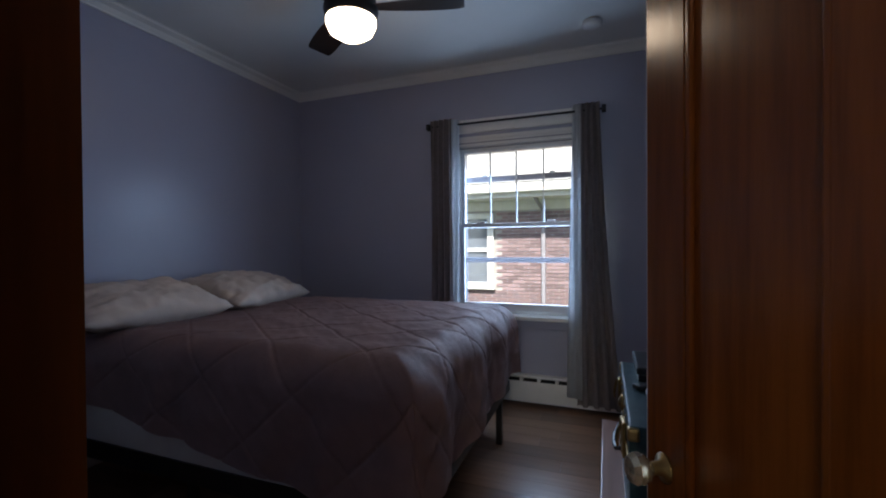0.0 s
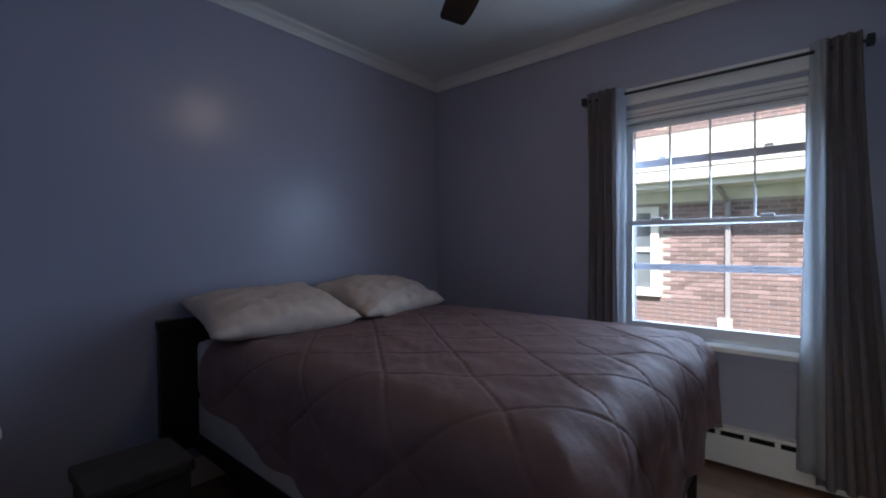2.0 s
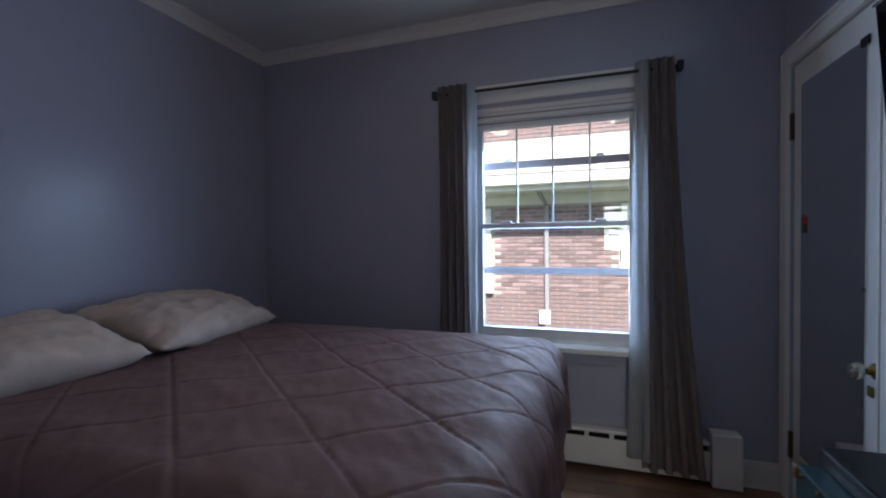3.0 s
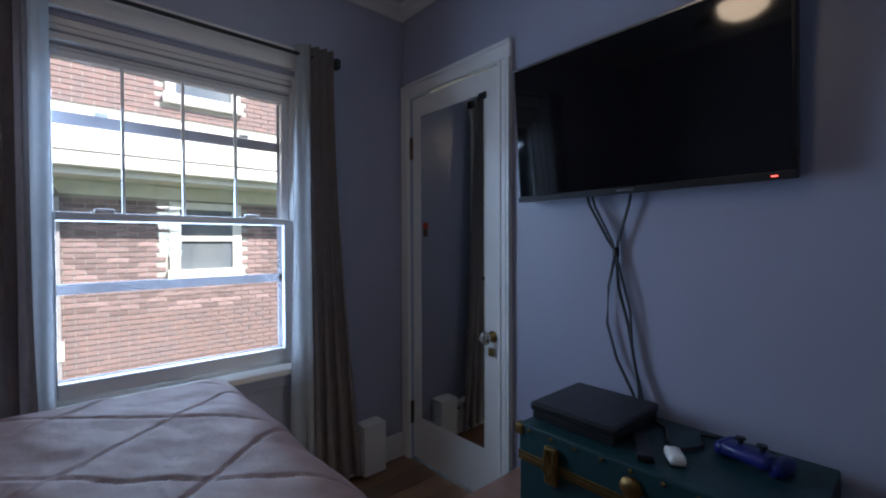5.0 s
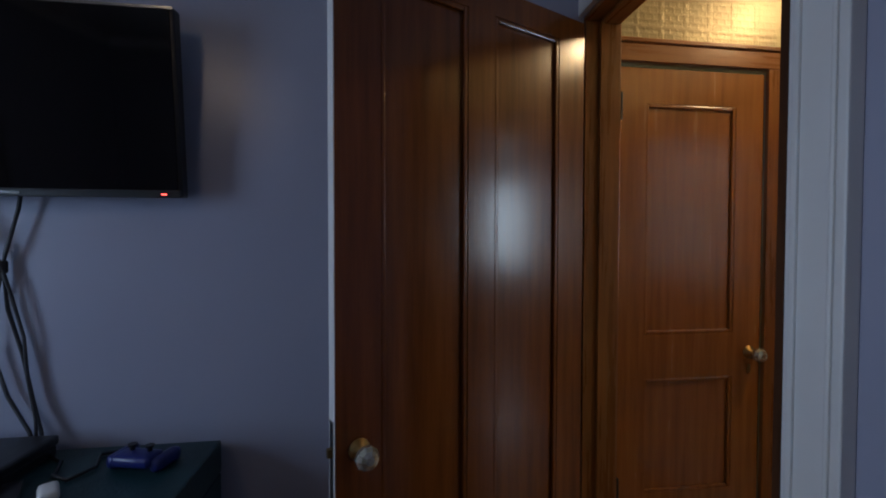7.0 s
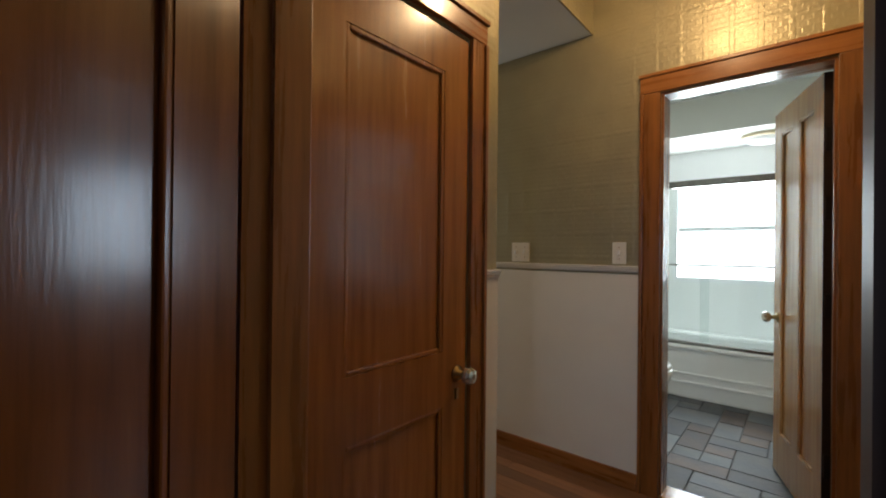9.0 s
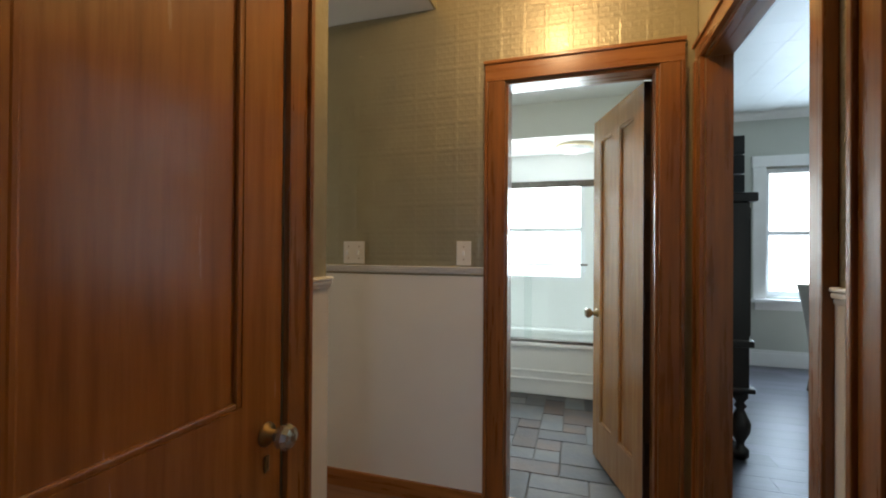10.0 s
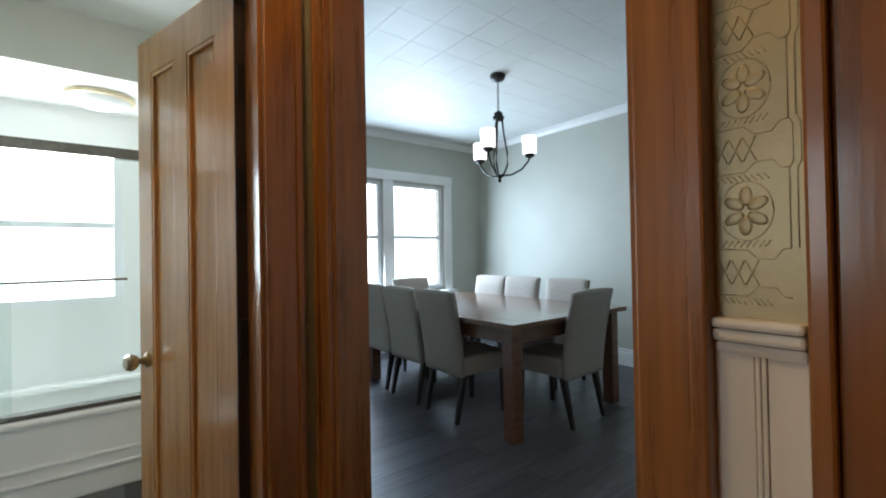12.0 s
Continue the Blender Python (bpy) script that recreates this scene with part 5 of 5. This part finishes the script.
for a in (25, 145, 265):
    R = CM @ pose(0, 0, 0, 0, 0, a)
    part("arm", tube(B(), [R @ Vector(p) for p in ((0.03, 0, 2.34), (0.045, 0, 2.2), (0.07, 0, 2.05), (0.07, 0, 1.95), (0.04, 0, 1.88), (0.02, 0, 1.86))], 0.008), BLACK, cd, smooth=True)
    part("arm", tube(B(), [R @ Vector(p) for p in ((0.02, 0, 1.86), (0.10, 0, 1.865), (0.19, 0, 1.91), (0.25, 0, 1.98), (0.262, 0, 2.02))], 0.008), BLACK, cd, smooth=True)
    part("cup", lathe(B(), [(0.012, 2.005), (0.04, 2.02), (0.045, 2.04)], R @ Matrix.Translation((0.262, 0, 0)), 16), BLACK, cd)
    part("shade", lathe(B(), [(0.048, 2.041), (0.058, 2.05), (0.06, 2.19), (0.056, 2.19), (0.054, 2.055)], R @ Matrix.Translation((0.262, 0, 0)), 20), LITSHADE, cd, "lit white glass cylinder shade", True)

bf = thing("buffet_cabinet", -0.2, -2.2, 0, "tall near-black carved oak cabinet on turned legs", "cabinet")
part("body", box(B(), -0.32, -2.75, 0.42, 0.0, -2.22, 1.50, 0.006), BUFFET, bf)
part("cornice", box(B(), -0.355, -2.78, 1.50, 0.01, -2.19, 1.555, 0.012), BUFFET, bf)
part("waist_moulding", box(B(), -0.34, -2.77, 0.66, 0.005, -2.20, 0.70, 0.008), BUFFET, bf)
part("base_moulding", box(B(), -0.345, -2.77, 0.395, 0.005, -2.20, 0.425, 0.008), BUFFET, bf)
part("door", box(B(), -0.332, -2.73, 0.72, -0.321, -2.49, 1.47, 0.003), BUFFET, bf)
part("door", box(B(), -0.332, -2.48, 0.72, -0.321, -2.24, 1.47, 0.003), BUFFET, bf)
LEG = [(0.028, 0.0), (0.045, 0.02), (0.045, 0.06), (0.022, 0.08), (0.022, 0.10), (0.05, 0.16), (0.055, 0.21), (0.03, 0.27), (0.02, 0.29), (0.034, 0.31), (0.02, 0.33), (0.04, 0.36), (0.04, 0.394)]
for x, y in ((-0.285, -2.26), (-0.285, -2.71), (-0.045, -2.26), (-0.045, -2.71)):
    part("turned_leg", lathe(B(), LEG, Matrix.Translation((x, y, 0)), 18), BUFFET, bf, smooth=True)
part("stretcher", box(B(), -0.305, -2.70, 0.06, -0.265, -2.27, 0.085, 0.004), BUFFET, bf)
part("stretcher", box(B(), -0.28, -2.50, 0.062, -0.05, -2.46, 0.083, 0.004), BUFFET, bf)
cf = thing("card_file_boxes", -0.24, -2.3, 1.555, "stack of small dark drawer boxes on the cabinet", "drawer box")
for k in range(3):
    z = 1.556 + k * 0.115
    d = part("drawer_box", box(B(), -0.30, -2.45, z, -0.08, -2.24, z + 0.108, 0.004), PLAST, cf)
    part("label_holder", box(B(), -0.225, -2.239, z + 0.04, -0.165, -2.234, z + 0.075), CHROME, d)
hp = thing("table_lamp_stem", -0.2, -2.35, 1.9, "slender dark finial standing on the boxes", "ornament")
part("stem", lathe(B(), [(0.03, 1.895), (0.008, 1.91), (0.008, 2.06), (0.022, 2.08), (0.026, 2.12), (0.012, 2.15), (0.004, 2.16)], Matrix.Translation((-0.21, -2.34, 0)), 14), BUFFET, hp, smooth=True)


# ---- kitchen glimpse ----
wall("wall_kitchen_south", "y", -3.6, -3.5, 1.98, 4.6, 0, 2.6, SAGE, (), "plain painted kitchen wall")
wall("wall_kitchen_east", "x", 4.5, 4.6, -3.5, -0.34, 0, 2.6, SAGE, [(-1.65, -0.45, 0.95, 2.05)], "plain painted kitchen wall")
wall("wall_kitchen_north", "y", -0.40, -0.34, 2.351, 4.5, 0, 2.6, SAGE, (), "plain painted kitchen wall")
tagged(part("ceiling_kitchen", box(B(), 2.401, -3.6, 2.45, 4.6, -0.34, 2.55), CEIL), "white kitchen ceiling", "ceiling", kind="structure")
tagged(part("ceiling_kitchen_side", box(B(), 1.981, -3.6, 2.45, 2.40, -1.296, 2.55), CEIL), "white kitchen ceiling", "ceiling", kind="structure")
tagged(part("floor_kitchen", box(B(), 2.401, -3.6, -0.12, 4.6, -0.34, 0.0), FLOORH), "brown kitchen floor", "floor", kind="structure")
tagged(part("floor_kitchen_side", box(B(), 1.981, -3.6, -0.12, 2.4, -1.401, 0.0), FLOORH), "brown kitchen floor", "floor", kind="structure")
kc = thing("base_cabinet", 2.2, -2.0, 0, "orange cherry wood kitchen base cabinet", "cabinet")
part("body", box(B(), 1.985, -2.6, 0.09, 2.55, -1.45, 0.87), CHERRY, kc)
part("door", box(B(), 2.551, -2.55, 0.12, 2.567, -2.04, 0.84, 0.004), CHERRY, kc)
part("door", box(B(), 2.551, -2.02, 0.12, 2.567, -1.5, 0.84, 0.004), CHERRY, kc)
part("plinth", box(B(), 1.99, -2.58, 0, 2.5, -1.48, 0.089), ESPR, kc)
kt = thing("kitchen_worktop", 2.2, -2.0, 0.87, "white laminate kitchen worktop", "worktop")
part("slab", box(B(), 1.983, -2.62, 0.871, 2.58, -1.42, 0.91, 0.006), WHITE, kt)
ku = thing("wall_cabinet", 3.1, -3.3, 1.25, "orange cherry wood kitchen wall cabinet", "cabinet")
part("body", box(B(), 2.5, -3.499, 1.22, 4.0, -3.15, 2.12), CHERRY, ku)
for k in range(4):
    part("door", box(B(), 2.51 + k * 0.373, -3.149, 1.24, 2.87 + k * 0.373, -3.132, 2.10, 0.005), CHERRY, ku)
kb = thing("range_hood", 3.0, -3.3, 1.1, "dark appliance under the kitchen wall cabinet", "appliance")
part("body", box(B(), 2.55, -3.499, 1.10, 3.6, -3.17, 1.218, 0.006), PLAST, kb)
ks = thing("far_kitchen_counter", 3.2, -3.2, 0, "white topped cherry counter along the far wall", "counter")
part("body", box(B(), 2.6, -3.499, 0, 4.45, -2.95, 0.87), CHERRY, ks)
part("slab", box(B(), 2.59, -3.499, 0.871, 4.46, -2.92, 0.91, 0.006), WHITE, ks)
for nm, x, y, h, r, mt, lb in (("canister", 2.12, -1.56, 0.13, 0.05, BLACK, "small dark canister on the worktop"), ("white_bowl", 2.16, -1.75, 0.08, 0.09, WHITE, "white bowl on the worktop")):
    cn = thing(nm, x, y, 0.91, lb, nm.split("_")[-1])
    part("body", lathe(B(), [(r * 0.8, 0.911), (r, 0.93), (r, 0.91 + h), (r * 0.85, 0.912 + h)], Matrix.Translation((x, y, 0)), 18), mt, cn, smooth=True)


# ---- outdoors ----
tagged(part("ground", box(B(), -400, -400, -1.1, 400, 400, -0.9), GRASS), "green lawn reaching away", "lawn", kind="structure")
# Unseen slab over the rooms; its long south overhang keeps sun off the windows.
tagged(part("backdrop_outer_shell", box(B(), -4.2, -7.0, 2.92, 4.65, 3.9, 3.1), ROOFM), "unseen grey roof slab run far south to block the sun", "roof", kind="structure")
# Added glowing sheet: whitens the south windows and lights the rooms behind.
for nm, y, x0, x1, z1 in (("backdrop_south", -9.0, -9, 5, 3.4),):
    tagged(part(nm, box(B(), x0, y - 0.02, -0.9, x1, y, z1), OUTGLOW), "glowing white sheet put beyond the windows as overexposed daylight", "backdrop", kind="structure")
NY = 8.6
nb = thing("neighbour_house", 0, NY, -0.9, "brick house next door with white eaves", "house")
part("wall", box(B(), -10, NY + 0.004, -0.9, 11, NY + 0.3, 7.4), MORTAR, nb, "pale mortar of the brick wall")
part("eave_soffit", box(B(), -10, NY - 0.62, 1.98, 11, NY + 0.003, 2.06), EAVE, nb, "white boxed eave")
part("gutter", box(B(), -10, NY - 0.74, 2.06, 11, NY - 0.62, 2.22, 0.025), EAVE, nb, "white gutter")
part("frieze_board", box(B(), -10, NY - 0.03, 1.80, 11, NY + 0.003, 1.98, 0.003), EAVE, nb)
bm = B()
vs = [bm.verts.new(p) for p in ((-10, NY - 0.76, 2.23), (11, NY - 0.76, 2.23), (11, NY + 0.003, 2.89), (-10, NY + 0.003, 2.89))]
bm.faces.new(vs)
bmesh.ops.solidify(bm, geom=bm.faces[:], thickness=0.05)
part("porch_roof", bm, EAVE, nb, "pale sunlit lower roof")
part("downspout", box(B(), -0.43, NY - 0.09, -0.9, -0.36, NY - 0.02, 1.80, 0.012), DOWNSP, nb, "grey downspout")
part("downspout_elbow", rod(B(), (-0.395, NY - 0.055, 1.78), (-0.50, NY - 0.45, 2.0), 0.035), DOWNSP, nb)
part("meter_box", box(B(), -0.52, NY - 0.11, -0.20, -0.34, NY - 0.091, 0.03, 0.004), EAVE, nb)
OPEN = ((-2.75, -1.36, 0.35, 1.75), (0.78, 1.66, 0.76, 1.77), (0.75, 1.66, 3.18, 4.7), (-2.63, -1.72, 3.2, 4.7))
for x0, x1, z0, z1 in OPEN:
    wf = part("window", box(B(), x0, NY - 0.02, z0, x1, NY + 0.003, z1), DARKGL, nb, "white framed window of the brick house")
    for b in ((x0 - 0.02, z0, x0 + 0.10, z1), (x1 - 0.10, z0, x1 + 0.02, z1), (x0 + 0.10, z1 - 0.10, x1 - 0.10, z1), (x0 + 0.10, (z0 + z1) / 2 - 0.035, x1 - 0.10, (z0 + z1) / 2 + 0.035)):
        part("frame", box(B(), b[0], NY - 0.06, b[1], b[2], NY - 0.021, b[3], 0.004), EAVE, wf)
    part("sill", box(B(), x0 - 0.05, NY - 0.10, z0 - 0.06, x1 + 0.05, NY - 0.021, z0 + 0.07, 0.006), EAVE, wf)


# ---- pieces: floor boards, slates and bricks ----
def shared(name, mesh, material, parent, m):
    ob = new(name, mesh)
    ob.parent = parent
    ob.matrix_basis = m
    return ob


def piece_mesh(name, dx, dy, dz, bevel, material):
    me = bpy.data.meshes.new(name)
    bm = box(B(), -dx / 2, -dy / 2, -dz, dx / 2, dy / 2, 0, bevel)
    bm.to_mesh(me)
    bm.free()
    me.materials.append(material)
    return me


def planks(floor_name, x0, x1, y0, y1, w, lengths, material, along="x"):
    parent = bpy.data.objects[floor_name]
    meshes = {L: piece_mesh("plank", L - 0.0015, w - 0.0015, 0.0118, 0.0, material) for L in lengths}
    row, lo, hi, side0, side1 = 0, *((x0, x1, y0, y1) if along == "x" else (y0, y1, x0, x1))
    s = side0
    while s < side1 - 0.01:
        p = lo - 0.4 * ((row * 0.37) % 1)
        k = row
        while p < hi:
            L = lengths[k % len(lengths)]
            a, b = max(p, lo), min(p + L, hi)
            if b - a > 0.05:
                ww = min(w, side1 - s)
                m = Matrix.Translation(((a + b) / 2, s + ww / 2, 0.0)) if along == "x" else Matrix.Translation((s + ww / 2, (a + b) / 2, 0.0)) @ pose(0, 0, 0, 0, 0, 90)
                m = m @ Matrix.Diagonal(((b - a) / L, ww / w, 1, 1))
                shared("plank", meshes[L], material, parent, m)
            p += L
            k += 1
        s += w
        row += 1


planks("floor_bedroom", -1.88, 1.12, 0.62, 3.66, 0.125, [1.1, 0.85, 1.35], FLOORB)
planks("floor_hall", 0.11, 2.4, -1.40, 0.62, 0.085, [0.9, 0.7, 1.1], FLOORH)
planks("floor_dining", -3.64, 0.109, -4.75, 0.52, 0.15, [1.2, 0.95, 1.4], FLOORD)
slate_floor = bpy.data.objects["floor_bathroom"]
sl = {(a, b): piece_mesh("slate", a * 0.15 - 0.007, b * 0.15 - 0.007, 0.0085, 0.002, SLATE) for a, b in ((1, 1), (2, 1), (1, 2), (2, 2))}
slr = {(a, b): piece_mesh("slate", a * 0.15 - 0.007, b * 0.15 - 0.007, 0.0085, 0.002, SLATER) for a, b in sl}
taken = set()
rng = random.Random(5)
for j in range(11):
    for i in range(12):
        if (i, j) in taken:
            continue
        opts = [o for o in ((2, 2), (2, 1), (1, 2), (1, 1)) if all((i + a, j + b) not in taken and i + a < 12 and j + b < 11 for a in range(o[0]) for b in range(o[1]))]
        a, b = rng.choice(opts)
        taken |= {(i + p, j + q) for p in range(a) for q in range(b)}
        rust = rng.random() < 0.3
        shared("slate", (slr if rust else sl)[(a, b)], SLATE, slate_floor, Matrix.Translation((0.12 + (i + a / 2) * 0.15, -1.41 - (j + b / 2) * 0.15, 0.0005 + rng.random() * 0.0015)))

brick_wall = [o for o in nb.children if o.name.startswith("wall")][0]
bk = bpy.data.meshes.new("brick")
bm = box(B(), -0.1, -0.012, -0.028, 0.1, 0.03, 0.028)
bm.to_mesh(bk)
bm.free()
bk.materials.append(BRICKM)
count = 0
rest = B()
for r in range(122):
    z = -0.85 + r * 0.068
    if 1.76 < z < 2.90:
        continue
    for c in range(48):
        x = -5.0 + c * 0.212 + (0.106 if r % 2 else 0)
        if any(o[0] - 0.12 < x < o[1] + 0.12 and o[2] - 0.09 < z < o[3] + 0.03 for o in OPEN):
            continue
        if count < 300 and -1.4 < x < 2.0 and 0.3 < z < 1.76:
            shared("brick", bk, BRICKM, brick_wall, Matrix.Translation((x, NY, z)))
            count += 1
        else:
            box(rest, x - 0.1, NY - 0.012, z - 0.028, x + 0.1, NY + 0.004, z + 0.028)
tagged(part("far_bricks", rest, BRICKM, nb), "red-brown brick courses", kind="stuff")
